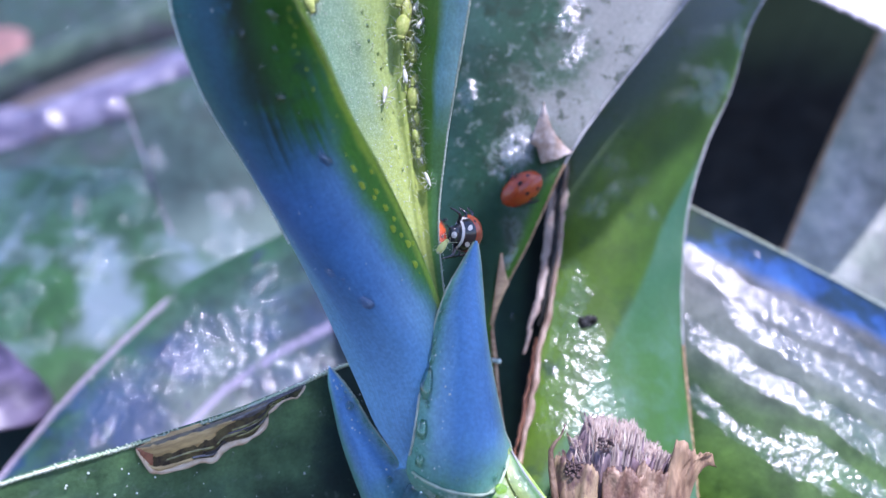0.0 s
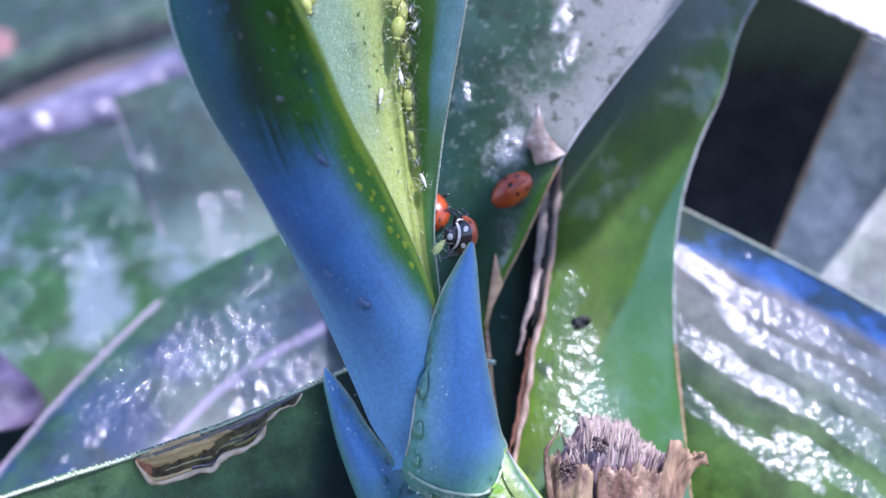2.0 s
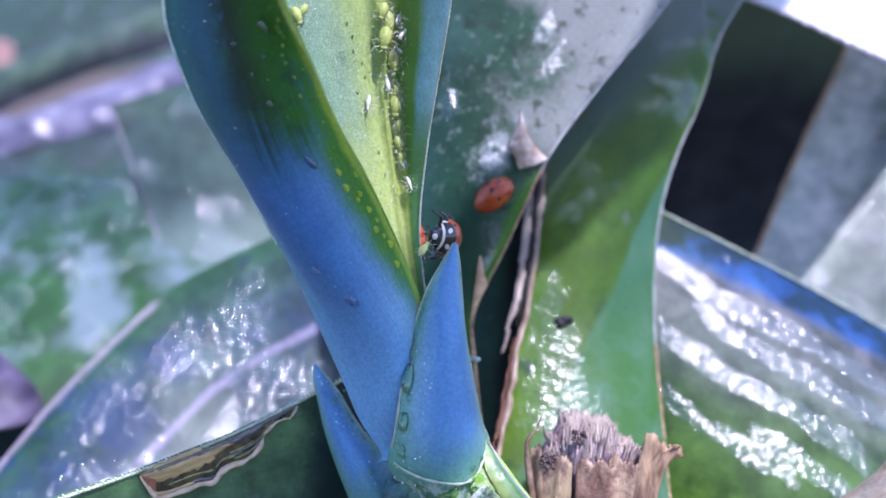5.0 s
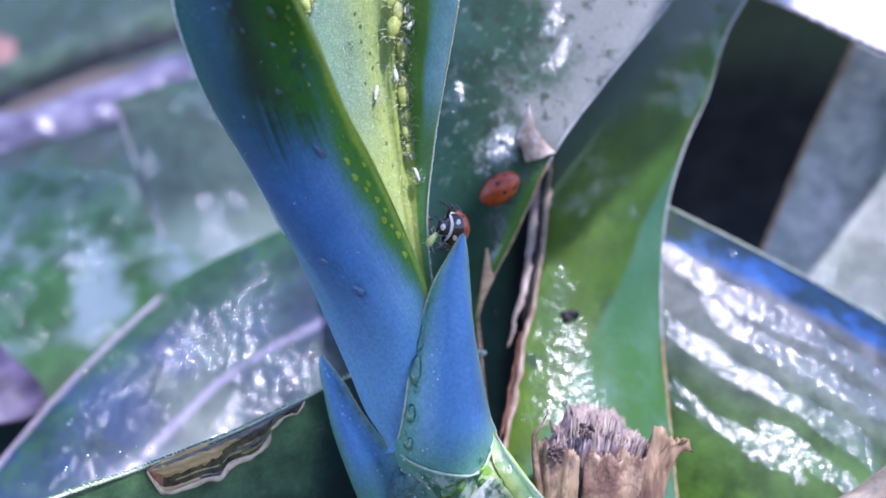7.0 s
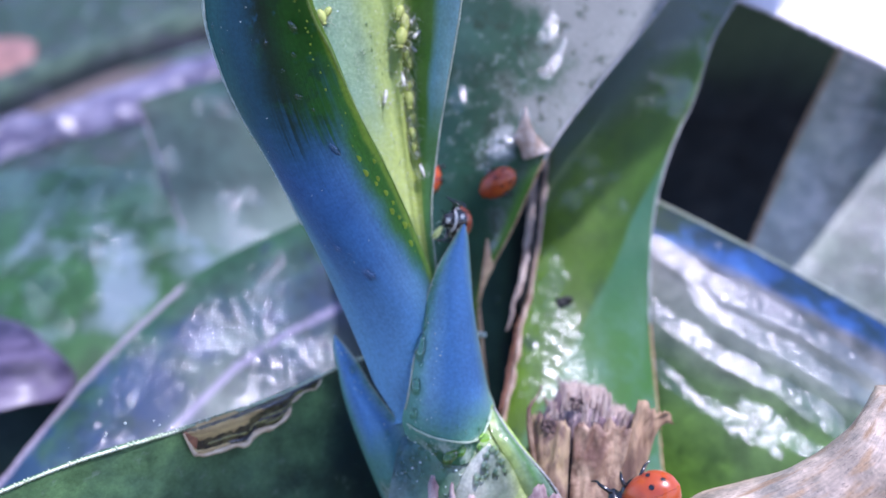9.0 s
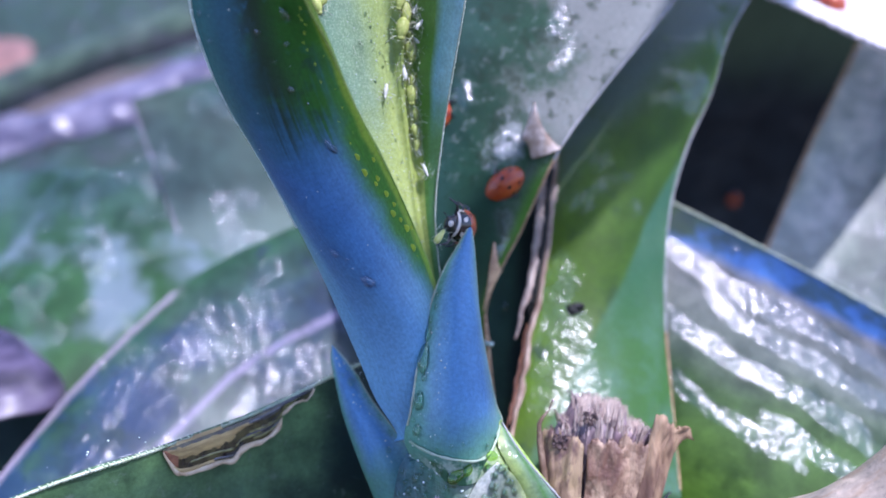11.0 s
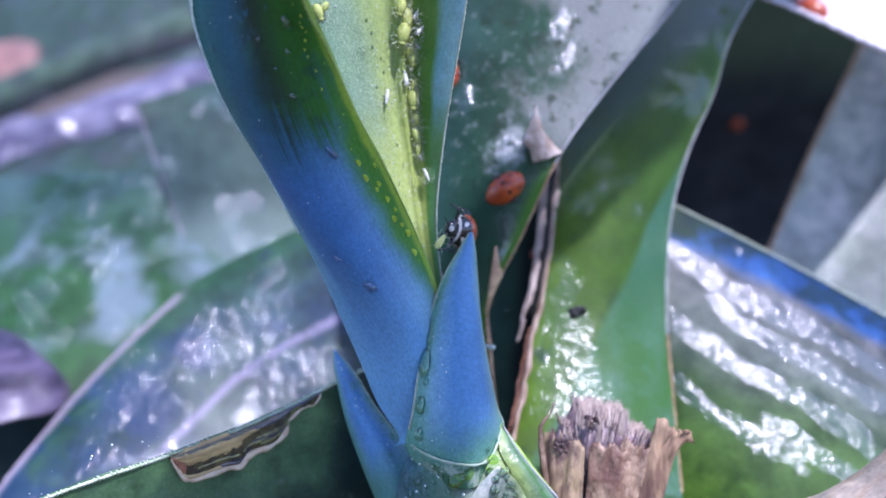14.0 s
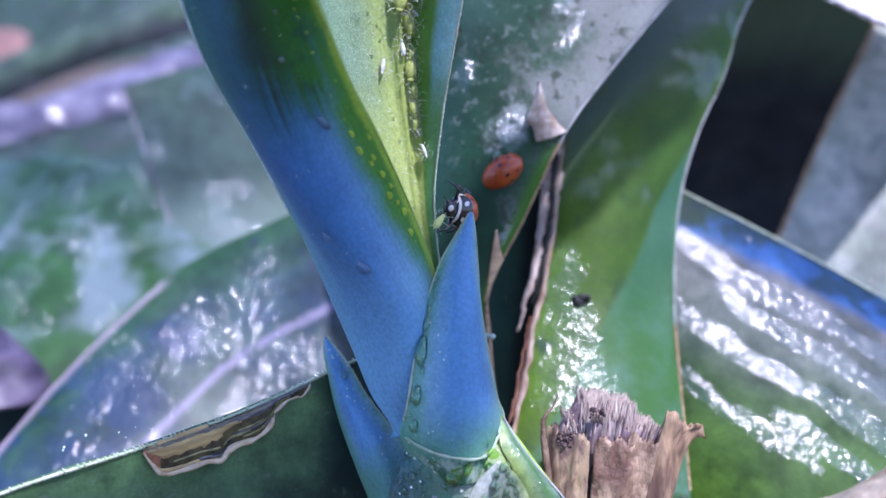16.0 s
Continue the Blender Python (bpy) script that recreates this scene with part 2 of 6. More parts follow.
def strip(rows, thick, name, mat, parent, label=""):
    """A thin bent sheet: rows of points across, laid one after the other."""
    bm = bmesh.new()
    grid = []
    for k, row in enumerate(rows):
        a = Vector(rows[min(k + 1, len(rows) - 1)][0]) - Vector(rows[max(k - 1, 0)][0])
        n = (Vector(row[-1]) - Vector(row[0])).cross(a)
        n = n.normalized() * thick if n.length > 0 else Vector((0, thick, 0))
        grid.append([(bm.verts.new(Vector(p)), bm.verts.new(Vector(p) + n)) for p in row])
    for r, s in zip(grid, grid[1:]):
        for i in range(len(r) - 1):
            for k in (0, 1):
                bm.faces.new((r[i][k], r[i + 1][k], s[i + 1][k], s[i][k]))
        for i in (0, -1):
            bm.faces.new((r[i][0], r[i][1], s[i][1], s[i][0]))
    for r in (grid[0], grid[-1]):
        for i in range(len(r) - 1):
            bm.faces.new((r[i][0], r[i + 1][0], r[i + 1][1], r[i][1]))
    return part(name, bm, mat, parent, label)


# ---- materials of the plant ----
DEEP = (0.012, 0.042, 0.024)


def bare_patch(nt, u, v, ob, col):
    """Where the blue wax is rubbed off the young leaf: dark green skin that ends below in streaks."""
    tc = nt.nodes.new("ShaderNodeTexCoord")
    n = maths(nt, "MULTIPLY_ADD", grain(nt, ob, 170.0, 4.0), 0.16, -0.08)
    fingers = maths(nt, "MULTIPLY_ADD", grain(nt, tc.outputs["UV"], 1.0, 4.0, 0.65, (22, 1.5, 1)), 0.30, -0.15)
    hairs = maths(nt, "MULTIPLY_ADD", grain(nt, tc.outputs["UV"], 1.0, 3.0, 0.6, (80, 3.0, 1)), 0.07, -0.035)
    rise = maths(nt, "MULTIPLY", step(nt, u, 0.80, 0.95), 0.07)
    s = maths(nt, "SUBTRACT", maths(nt, "ADD", maths(nt, "ADD", v, fingers), maths(nt, "ADD", hairs, n)), rise)
    # thinner wax on the upper half lets the flesh show teal
    thin = step(nt, maths(nt, "ADD", v, n), 0.52, 0.72)
    col = mixed(nt, maths(nt, "MULTIPLY", thin, 0.85), col, (0.022, 0.112, 0.122))
    edge = maths(nt, "SUBTRACT", 1.0, step(nt, maths(nt, "ADD", u, maths(nt, "MULTIPLY", n, 0.6)), 0.02, 0.30))
    col = mixed(nt, maths(nt, "MULTIPLY", maths(nt, "MULTIPLY", edge, 0.8), thin), col, (0.050, 0.21, 0.19))
    q = maths(nt, "MULTIPLY", step(nt, maths(nt, "ADD", u, n), 0.30, 0.56), step(nt, s, 0.605, 0.72))
    skin = mixed(nt, step(nt, maths(nt, "ADD", u, n), 0.52, 0.80), (0.006, 0.034, 0.012), (0.020, 0.130, 0.006))
    skin = mixed(nt, step(nt, grain(nt, ob, 330.0, 4.0, 0.6), 0.52, 0.66), skin, (0.012, 0.078, 0.014))
    left = maths(nt, "MULTIPLY", step(nt, v, 0.72, 0.90), step(nt, grain(nt, ob, 240.0, 4.0, 0.65), 0.50, 0.60))
    skin = mixed(nt, maths(nt, "MULTIPLY", left, 0.7), skin, (0.05, 0.20, 0.30))
    return mixed(nt, q, col, skin)


def dotted_rim(nt, u, v, ob, col):
    """A green border with a lime edge along the right margin, over the rubbed patch."""
    col = bare_patch(nt, u, v, ob, col)
    foot = maths(nt, "SUBTRACT", 1.0, step(nt, v, 0.12, 0.50))
    col = mixed(nt, maths(nt, "MULTIPLY", foot, 0.85), col, (0.25, 0.53, 0.80))
    inside = maths(nt, "MULTIPLY", step(nt, u, 0.55, 0.95), maths(nt, "SUBTRACT", 1.0, step(nt, v, 0.26, 0.46)))
    col = mixed(nt, maths(nt, "MULTIPLY", inside, 0.75), col, (0.36, 0.60, 0.64))
    n = maths(nt, "MULTIPLY_ADD", grain(nt, ob, 230.0, 4.0, 0.6), 0.14, -0.07)
    broad = maths(nt, "MULTIPLY", maths(nt, "SUBTRACT", step(nt, v, 0.30, 0.46), step(nt, v, 0.58, 0.76)), 0.09)
    edge = step(nt, maths(nt, "ADD", maths(nt, "ADD", u, n), broad), 0.84, 1.02)
    col = mixed(nt, maths(nt, "MULTIPLY", edge, step(nt, v, 0.24, 0.40)), col, (0.055, 0.22, 0.012))
    lime = maths(nt, "MULTIPLY", step(nt, maths(nt, "ADD", u, maths(nt, "MULTIPLY", n, 0.35)), 0.955, 0.985), step(nt, v, 0.20, 0.36))
    return mixed(nt, maths(nt, "MULTIPLY", lime, 0.85), col, (0.30, 0.46, 0.03))


def base_blush(nt, u, v, ob, col):
    """Green where the wax is missing: at the foot of the leaf and along its wet edge."""
    n = maths(nt, "MULTIPLY_ADD", grain(nt, ob, 300.0, 4.0), 0.16, -0.08)
    foot = maths(nt, "SUBTRACT", 1.0, step(nt, maths(nt, "ADD", v, n), 0.10, 0.34))
    col = mixed(nt, maths(nt, "MULTIPLY", foot, 0.8), col, (0.13, 0.33, 0.16))
    under = maths(nt, "SUBTRACT", 1.0, step(nt, maths(nt, "ADD", v, maths(nt, "MULTIPLY", n, 0.5)), 0.085, 0.12))
    col = mixed(nt, maths(nt, "MULTIPLY", under, 0.85), col, mixed(nt, step(nt, grain(nt, ob, 420.0, 5.0, 0.7), 0.44, 0.58), (0.05, 0.17, 0.07), (0.42, 0.50, 0.38)))
    wet = maths(nt, "MULTIPLY", maths(nt, "SUBTRACT", 1.0, step(nt, maths(nt, "ADD", u, n), 0.03, 0.17)), 0.85)
    col = mixed(nt, wet, col, (0.15, 0.38, 0.26))
    return mixed(nt, maths(nt, "MULTIPLY", step(nt, maths(nt, "ADD", u, n), 0.84, 1.0), 0.6), col, (0.16, 0.38, 0.28))


def half_waxed(nt, u, v, ob, col):
    """Teal wax beyond a slanting line, bare green before it."""
    v0, u0 = 0.471, 0.938
    v1, u1 = 0.238, 0.450
    n = maths(nt, "MULTIPLY_ADD", grain(nt, ob, 90.0, 4.0, 0.6), 0.10, -0.05)
    line = maths(nt, "MULTIPLY_ADD", maths(nt, "SUBTRACT", v, v0), (u1 - u0) / (v1 - v0), u0)
    d = maths(nt, "ADD", maths(nt, "SUBTRACT", u, line), n)
    # grey-blue put into the colour for the sky-lit shade at the top
    sky_tint = maths(nt, "MULTIPLY", step(nt, maths(nt, "ADD", maths(nt, "MULTIPLY_ADD", u, -0.35, v), n), 0.38, 0.56), 0.85)
    col = mixed(nt, sky_tint, col, (0.135, 0.165, 0.175))
    wax = mixed(nt, step(nt, v, 0.15, 0.4), (0.06, 0.17, 0.035), (0.055, 0.165, 0.095))
    wax = mixed(nt, step(nt, grain(nt, ob, 85.0, 6.0, 0.7), 0.42, 0.66), wax, (0.10, 0.22, 0.12))
    col = mixed(nt, maths(nt, "MULTIPLY", step(nt, grain(nt, ob, 120.0, 6.0, 0.72), 0.52, 0.70), 0.7), col, (0.095, 0.155, 0.035))
    col = mixed(nt, step(nt, grain(nt, ob, 160.0, 6.0, 0.7), 0.54, 0.68), col, (0.035, 0.085, 0.02))
    return mixed(nt, step(nt, d, -0.03, 0.05), col, wax)


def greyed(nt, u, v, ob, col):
    """Grey wax and painted sheen, thick towards upper margin, patchy elsewhere, over deep green."""
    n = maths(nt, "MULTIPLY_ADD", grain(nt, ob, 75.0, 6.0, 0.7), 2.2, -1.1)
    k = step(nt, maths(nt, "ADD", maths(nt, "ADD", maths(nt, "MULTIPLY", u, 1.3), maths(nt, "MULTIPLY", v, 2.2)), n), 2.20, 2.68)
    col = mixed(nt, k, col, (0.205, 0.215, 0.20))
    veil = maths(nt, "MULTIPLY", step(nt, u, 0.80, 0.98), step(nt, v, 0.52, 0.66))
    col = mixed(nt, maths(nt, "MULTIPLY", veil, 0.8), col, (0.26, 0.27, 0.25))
    # a whitish patch of haze painted into the colour
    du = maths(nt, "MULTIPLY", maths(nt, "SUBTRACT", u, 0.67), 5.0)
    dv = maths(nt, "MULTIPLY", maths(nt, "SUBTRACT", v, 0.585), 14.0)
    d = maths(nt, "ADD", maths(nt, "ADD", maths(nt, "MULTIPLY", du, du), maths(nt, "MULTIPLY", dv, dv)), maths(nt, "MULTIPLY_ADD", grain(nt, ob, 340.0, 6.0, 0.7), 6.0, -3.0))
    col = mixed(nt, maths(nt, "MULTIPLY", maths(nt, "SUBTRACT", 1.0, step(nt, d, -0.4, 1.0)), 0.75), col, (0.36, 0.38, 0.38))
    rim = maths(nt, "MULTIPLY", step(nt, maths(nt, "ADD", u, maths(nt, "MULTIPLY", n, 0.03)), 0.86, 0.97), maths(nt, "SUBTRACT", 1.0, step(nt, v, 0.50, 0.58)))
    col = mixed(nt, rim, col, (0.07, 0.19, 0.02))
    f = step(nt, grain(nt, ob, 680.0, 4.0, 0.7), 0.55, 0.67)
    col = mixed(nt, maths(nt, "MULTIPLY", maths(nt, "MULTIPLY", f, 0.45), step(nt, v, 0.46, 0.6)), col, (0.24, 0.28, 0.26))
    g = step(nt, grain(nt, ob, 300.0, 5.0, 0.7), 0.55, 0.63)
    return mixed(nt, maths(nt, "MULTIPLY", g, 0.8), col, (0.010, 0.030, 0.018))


def yellowed(nt, u, v, ob, col):
    """Yellow-green towards the foot of the channelled leaf, stippled pale wax above."""
    n = maths(nt, "MULTIPLY_ADD", grain(nt, ob, 260.0, 3.0), 0.12, -0.06)
    low = maths(nt, "SUBTRACT", 1.0, step(nt, maths(nt, "ADD", v, n), 0.42, 0.66))
    side = maths(nt, "SUBTRACT", 1.0, step(nt, maths(nt, "ADD", u, maths(nt, "MULTIPLY", v, 0.20)), 0.84, 0.90))
    col = mixed(nt, maths(nt, "MULTIPLY", low, side), col, (0.45, 0.53, 0.13))
    far = maths(nt, "MULTIPLY", step(nt, u, 0.76, 0.84), maths(nt, "SUBTRACT", 1.0, step(nt, maths(nt, "ADD", v, n), 0.50, 0.66)))
    col = mixed(nt, maths(nt, "MULTIPLY", far, 0.9), col, (0.13, 0.32, 0.07))
    dots = step(nt, grain(nt, ob, 5200.0, 2.0, 0.5), 0.50, 0.62)
    pale = maths(nt, "MULTIPLY", dots, maths(nt, "SUBTRACT", 1.0, step(nt, u, 0.40, 0.60)))
    col = mixed(nt, maths(nt, "MULTIPLY", pale, 0.45), col, (0.58, 0.70, 0.48))
    d = maths(nt, "ABSOLUTE", maths(nt, "SUBTRACT", maths(nt, "ADD", u, n), 0.44))
    line = maths(nt, "SUBTRACT", 1.0, step(nt, d, 0.01, 0.07))
    return mixed(nt, maths(nt, "MULTIPLY", line, 0.35), col, (0.54, 0.63, 0.20))


def far_patches(nt, u, v, ob, col):
    """Blurred highlights painted in as pale lavender patches."""
    k = step(nt, grain(nt, ob, 44.0, 3.0, 0.6), 0.50, 0.66)
    return mixed(nt, maths(nt, "MULTIPLY", k, 0.75), col, (0.26, 0.33, 0.39))


def midrib(nt, u, v, ob, col):
    """A lilac midrib broken by dark stains, blue wax and a pinkish border on the outer half."""
    n = maths(nt, "MULTIPLY_ADD", grain(nt, ob, 140.0, 4.0, 0.65), 0.06, -0.03)
    mid = maths(nt, "MULTIPLY_ADD", v, -0.16, 0.516)
    d = maths(nt, "ABSOLUTE", maths(nt, "SUBTRACT", maths(nt, "ADD", u, n), mid))
    rib = maths(nt, "SUBTRACT", 1.0, step(nt, d, 0.006, 0.034))
    col = mixed(nt, maths(nt, "MULTIPLY", rib, maths(nt, "MULTIPLY", step(nt, grain(nt, ob, 170.0, 4.0, 0.6), 0.36, 0.5), 0.8)), col, (0.34, 0.30, 0.42))
    stain = step(nt, grain(nt, ob, 210.0, 5.0, 0.7), 0.60, 0.68)
    col = mixed(nt, maths(nt, "MULTIPLY", stain, 0.75), col, (0.035, 0.03, 0.10))
    blue = maths(nt, "MULTIPLY", step(nt, maths(nt, "ADD", v, maths(nt, "MULTIPLY", n, 4.0)), 0.40, 0.62), step(nt, grain(nt, ob, 80.0, 4.0, 0.65), 0.38, 0.54))
    col = mixed(nt, maths(nt, "MULTIPLY", maths(nt, "MULTIPLY", blue, maths(nt, "SUBTRACT", 1.0, rib)), 0.75), col, (0.022, 0.050, 0.125))
    border = maths(nt, "MULTIPLY", step(nt, maths(nt, "ADD", u, n), 0.955, 0.99), step(nt, v, 0.36, 0.44))
    return mixed(nt, maths(nt, "MULTIPLY", border, 0.7), col, (0.40, 0.34, 0.40))


blue_leaf = leaf_material("blue_waxy_leaf", ((0.0, (0.24, 0.50, 0.50)), (0.05, (0.16, 0.38, 0.50)), (0.18, (0.060, 0.185, 0.41)), (0.62, (0.060, 0.19, 0.42)), (1.0, (0.16, 0.34, 0.52))), blotch=(0.085, 0.22, 0.50), extra=dotted_rim, rough=0.5, see_through=0.03, mottle=0.3, streak=0.30)
young_leaf = leaf_material("young_blue_leaf", ((0.0, (0.32, 0.56, 0.55)), (0.10, (0.24, 0.44, 0.55)), (0.30, (0.115, 0.285, 0.52)), (0.68, (0.115, 0.285, 0.52)), (0.92, (0.24, 0.44, 0.52)), (1.0, (0.30, 0.54, 0.48))), blotch=(0.12, 0.26, 0.56), rough=0.5, see_through=0.04, mottle=0.2, extra=base_blush)
# dark green past the rib paints the shaded far side of the channel
inner_leaf = leaf_material("pale_green_leaf", ((0.0, (0.21, 0.37, 0.25)), (0.26, (0.28, 0.40, 0.26)), (0.38, (0.40, 0.49, 0.16)), (0.66, (0.44, 0.53, 0.11)), (0.71, (0.09, 0.25, 0.025)), (0.84, (0.08, 0.24, 0.03)), (0.89, (0.27, 0.55, 0.74)), (1.0, (0.52, 0.78, 0.90))), blotch=(0.30, 0.44, 0.16), blotch_amount=0.3, rough=0.4, see_through=0.2, extra=yellowed, mottle=0.35)
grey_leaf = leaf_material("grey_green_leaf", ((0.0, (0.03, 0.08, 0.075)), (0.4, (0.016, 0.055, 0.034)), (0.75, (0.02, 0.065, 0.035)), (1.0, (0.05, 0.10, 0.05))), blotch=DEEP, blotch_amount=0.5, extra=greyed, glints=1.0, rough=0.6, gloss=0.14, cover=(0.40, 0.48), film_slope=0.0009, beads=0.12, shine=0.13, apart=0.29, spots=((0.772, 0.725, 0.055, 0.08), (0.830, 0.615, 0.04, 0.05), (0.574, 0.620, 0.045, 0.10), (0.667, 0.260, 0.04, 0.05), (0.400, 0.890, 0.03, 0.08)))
def paler_foot(nt, u, v, ob, col):
    """Pale green on the lower half."""
    n = maths(nt, "MULTIPLY_ADD", grain(nt, ob, 60.0, 3.0), 0.3, -0.15)
    k = maths(nt, "SUBTRACT", 1.0, step(nt, maths(nt, "ADD", v, n), 0.365, 0.558))
    return mixed(nt, maths(nt, "MULTIPLY", k, 0.7), col, (0.20, 0.27, 0.23))


hazy_leaf = leaf_material("hazy_grey_leaf", ((0.0, (0.038, 0.068, 0.064)), (0.5, (0.030, 0.066, 0.054)), (1.0, (0.048, 0.088, 0.080))), blotch=(0.05, 0.09, 0.06), blotch_amount=0.6, glints=1.0, rough=0.45, cover=(0.42, 0.52), mottle=0.9, extra=paler_foot, apart=0.17, film_slope=0.0012, shine=0.12, spots=((0.485, 0.235, 0.05, 0.07), (0.471, 0.341, 0.04, 0.05), (0.412, 0.225, 0.05, 0.06), (0.348, 0.256, 0.06, 0.16)))
# colour evens out the light: pale on the shadowed side, dark where sun falls
evened_leaf = leaf_material("light_evened_leaf", ((0.0, (0.42, 0.45, 0.38)), (0.26, (0.54, 0.53, 0.47)), (0.42, (0.13, 0.155, 0.14)), (1.0, (0.08, 0.10, 0.09))), blotch=(0.14, 0.21, 0.15), blotch_amount=0.6, glints=1.0, rough=0.45, cover=(0.42, 0.54), mottle=0.9, film_slope=0.0016, shine=0.14)
dusky_leaf = leaf_material("dusky_leaf", ((0.0, (0.04, 0.075, 0.06)), (0.5, (0.034, 0.07, 0.045)), (1.0, (0.05, 0.075, 0.07))), blotch=(0.06, 0.055, 0.08), blotch_amount=0.6, glints=1.0, rough=0.45, cover=(0.50, 0.60))
# near-black lower border paints the dark gap under the leaf
shade_edged = leaf_material("shade_edged_leaf", ((0.0, (0.010, 0.016, 0.016)), (0.22, (0.014, 0.022, 0.020)), (0.42, (0.06, 0.095, 0.065)), (1.0, (0.075, 0.11, 0.08))), blotch=(0.06, 0.055, 0.08), blotch_amount=0.5, rough=0.5, gloss=0.2, see_through=0, mottle=0.9)
green_leaf = leaf_material("green_leaf", ((0.0, (0.115, 0.215, 0.012)), (0.3, (0.080, 0.160, 0.012)), (0.6, (0.058, 0.130, 0.012)), (1.0, (0.05, 0.12, 0.016))), blotch=(0.05, 0.13, 0.02), extra=half_waxed, glints=1.0, rough=0.45, see_through=0.3, gloss=0.3, cover=(0.34, 0.46), film_slope=0.0007, shine=0.20, beads=0.10, apart=0.20, spots=((0.205, 0.245, 0.075, 0.16), (0.155, 0.235, 0.05, 0.15), (0.290, 0.110, 0.06, 0.15), (0.240, 0.120, 0.06, 0.15), (0.150, 0.43, 0.03, 0.05)))
def blue_edge(nt, u, v, ob, col):
    """Painted shade: dark green at the base of the upper border, blue further out."""
    n = maths(nt, "MULTIPLY_ADD", grain(nt, ob, 110.0, 5.0, 0.65), 0.24, -0.12)
    top = maths(nt, "SUBTRACT", 1.0, step(nt, maths(nt, "ADD", u, maths(nt, "MULTIPLY", n, 0.4)), 0.10, 0.17))
    near = maths(nt, "SUBTRACT", 1.0, step(nt, maths(nt, "ADD", v, n), 0.28, 0.40))
    col = mixed(nt, maths(nt, "MULTIPLY", top, near), col, (0.018, 0.045, 0.025))
    deep = maths(nt, "MULTIPLY", top, step(nt, grain(nt, ob, 150.0, 4.0, 0.6), 0.46, 0.60))
    return mixed(nt, maths(nt, "MULTIPLY", deep, 0.8), col, (0.010, 0.028, 0.035))


# the grey mid tones are sheen painted into the base colour
wet_leaf = leaf_material("wet_green_leaf", ((0.0, (0.05, 0.085, 0.08)), (0.3, (0.085, 0.115, 0.105)), (0.7, (0.05, 0.095, 0.085)), (1.0, (0.02, 0.075, 0.03))), blotch=(0.012, 0.03, 0.10), blotch_amount=0.75, glints=1.0, rough=0.42, extra=midrib, cover=(0.36, 0.50), film_slope=0.0008, apart=0.14, shine=0.13, mottle=0.9, beads=0.35, spots=((0.395, 0.690, 0.08, 0.12), (0.320, 0.640, 0.11, 0.15), (0.270, 0.330, 0.09, 0.11), (0.370, 0.270, 0.06, 0.07), (0.298, 0.709, 0.05, 0.08), (0.610, 0.720, 0.04, 0.05)))
# blue border paints the shaded band, the greys carry painted sheen
streaked_leaf = leaf_material("streaked_wet_leaf", ((0.0, (0.01, 0.03, 0.06)), (0.04, (0.022, 0.068, 0.22)), (0.12, (0.035, 0.095, 0.27)), (0.17, (0.14, 0.14, 0.145)), (0.42, (0.14, 0.165, 0.135)), (0.58, (0.06, 0.115, 0.035)), (1.0, (0.07, 0.15, 0.008))), blotch=DEEP, blotch_amount=0.3, glints=1.0, rough=0.55, gloss=0.15, film_slope=0.0008, cover=(0.38, 0.49), beads=0.14, shine=0.17, mottle=0.9, apart=0.29, extra=blue_edge, bands=((0.155, 0.055, 0.14, 0.20, 0.85), (0.185, 0.05, 0.28, 0.30, 0.95), (0.345, 0.06, 0.27, 0.12, 0.75), (0.56, 0.05, 0.24, 0.15, 0.55), (0.49, 0.05, 0.27, 0.45, 0.75), (0.045, 0.016, 0.0, 0.37, 0.42)))
def stem_shade(nt, u, v, ob, col):
    """Grey-green wax, with shade painted in as near-black towards the stem."""
    n = maths(nt, "MULTIPLY_ADD", grain(nt, ob, 90.0, 5.0, 0.65), 0.36, -0.18)
    # the painted shade, deepest by the stem
    bare = maths(nt, "SUBTRACT", 1.0, step(nt, maths(nt, "ADD", v, n), 0.17, 0.36))
    col = mixed(nt, maths(nt, "MULTIPLY", bare, 0.92), col, (0.005, 0.018, 0.026))
    return mixed(nt, maths(nt, "MULTIPLY", step(nt, grain(nt, ob, 420.0, 4.0, 0.7), 0.60, 0.70), 0.5), col, (0.16, 0.22, 0.17))


front_skin = leaf_material("front_leaf_skin", ((0.0, (0.065, 0.14, 0.08)), (0.5, (0.06, 0.14, 0.08)), (1.0, (0.09, 0.18, 0.07))), blotch=(0.02, 0.05, 0.06), blotch_amount=0.6, rough=0.45, see_through=0.05, streak=0.10, mottle=0.9, extra=stem_shade)
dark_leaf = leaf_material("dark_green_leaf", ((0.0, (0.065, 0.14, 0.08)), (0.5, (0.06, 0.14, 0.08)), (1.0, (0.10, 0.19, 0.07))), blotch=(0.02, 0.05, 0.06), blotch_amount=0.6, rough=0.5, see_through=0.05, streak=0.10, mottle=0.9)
gap_shade_leaf = leaf_material("gap_shade_leaf", ((0.0, (0.02, 0.04, 0.025)), (0.5, (0.015, 0.03, 0.025)), (1.0, (0.02, 0.045, 0.025))), blotch=(0.012, 0.02, 0.02), rough=0.6, gloss=0.2, see_through=0)
def lit_tip(nt, u, v, ob, col):
    """Painted edge of the shade: lit green towards the tip, dark below."""
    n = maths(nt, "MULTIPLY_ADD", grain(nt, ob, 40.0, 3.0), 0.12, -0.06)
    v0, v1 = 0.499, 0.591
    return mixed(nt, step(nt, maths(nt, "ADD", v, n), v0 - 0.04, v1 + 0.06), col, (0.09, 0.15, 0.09))


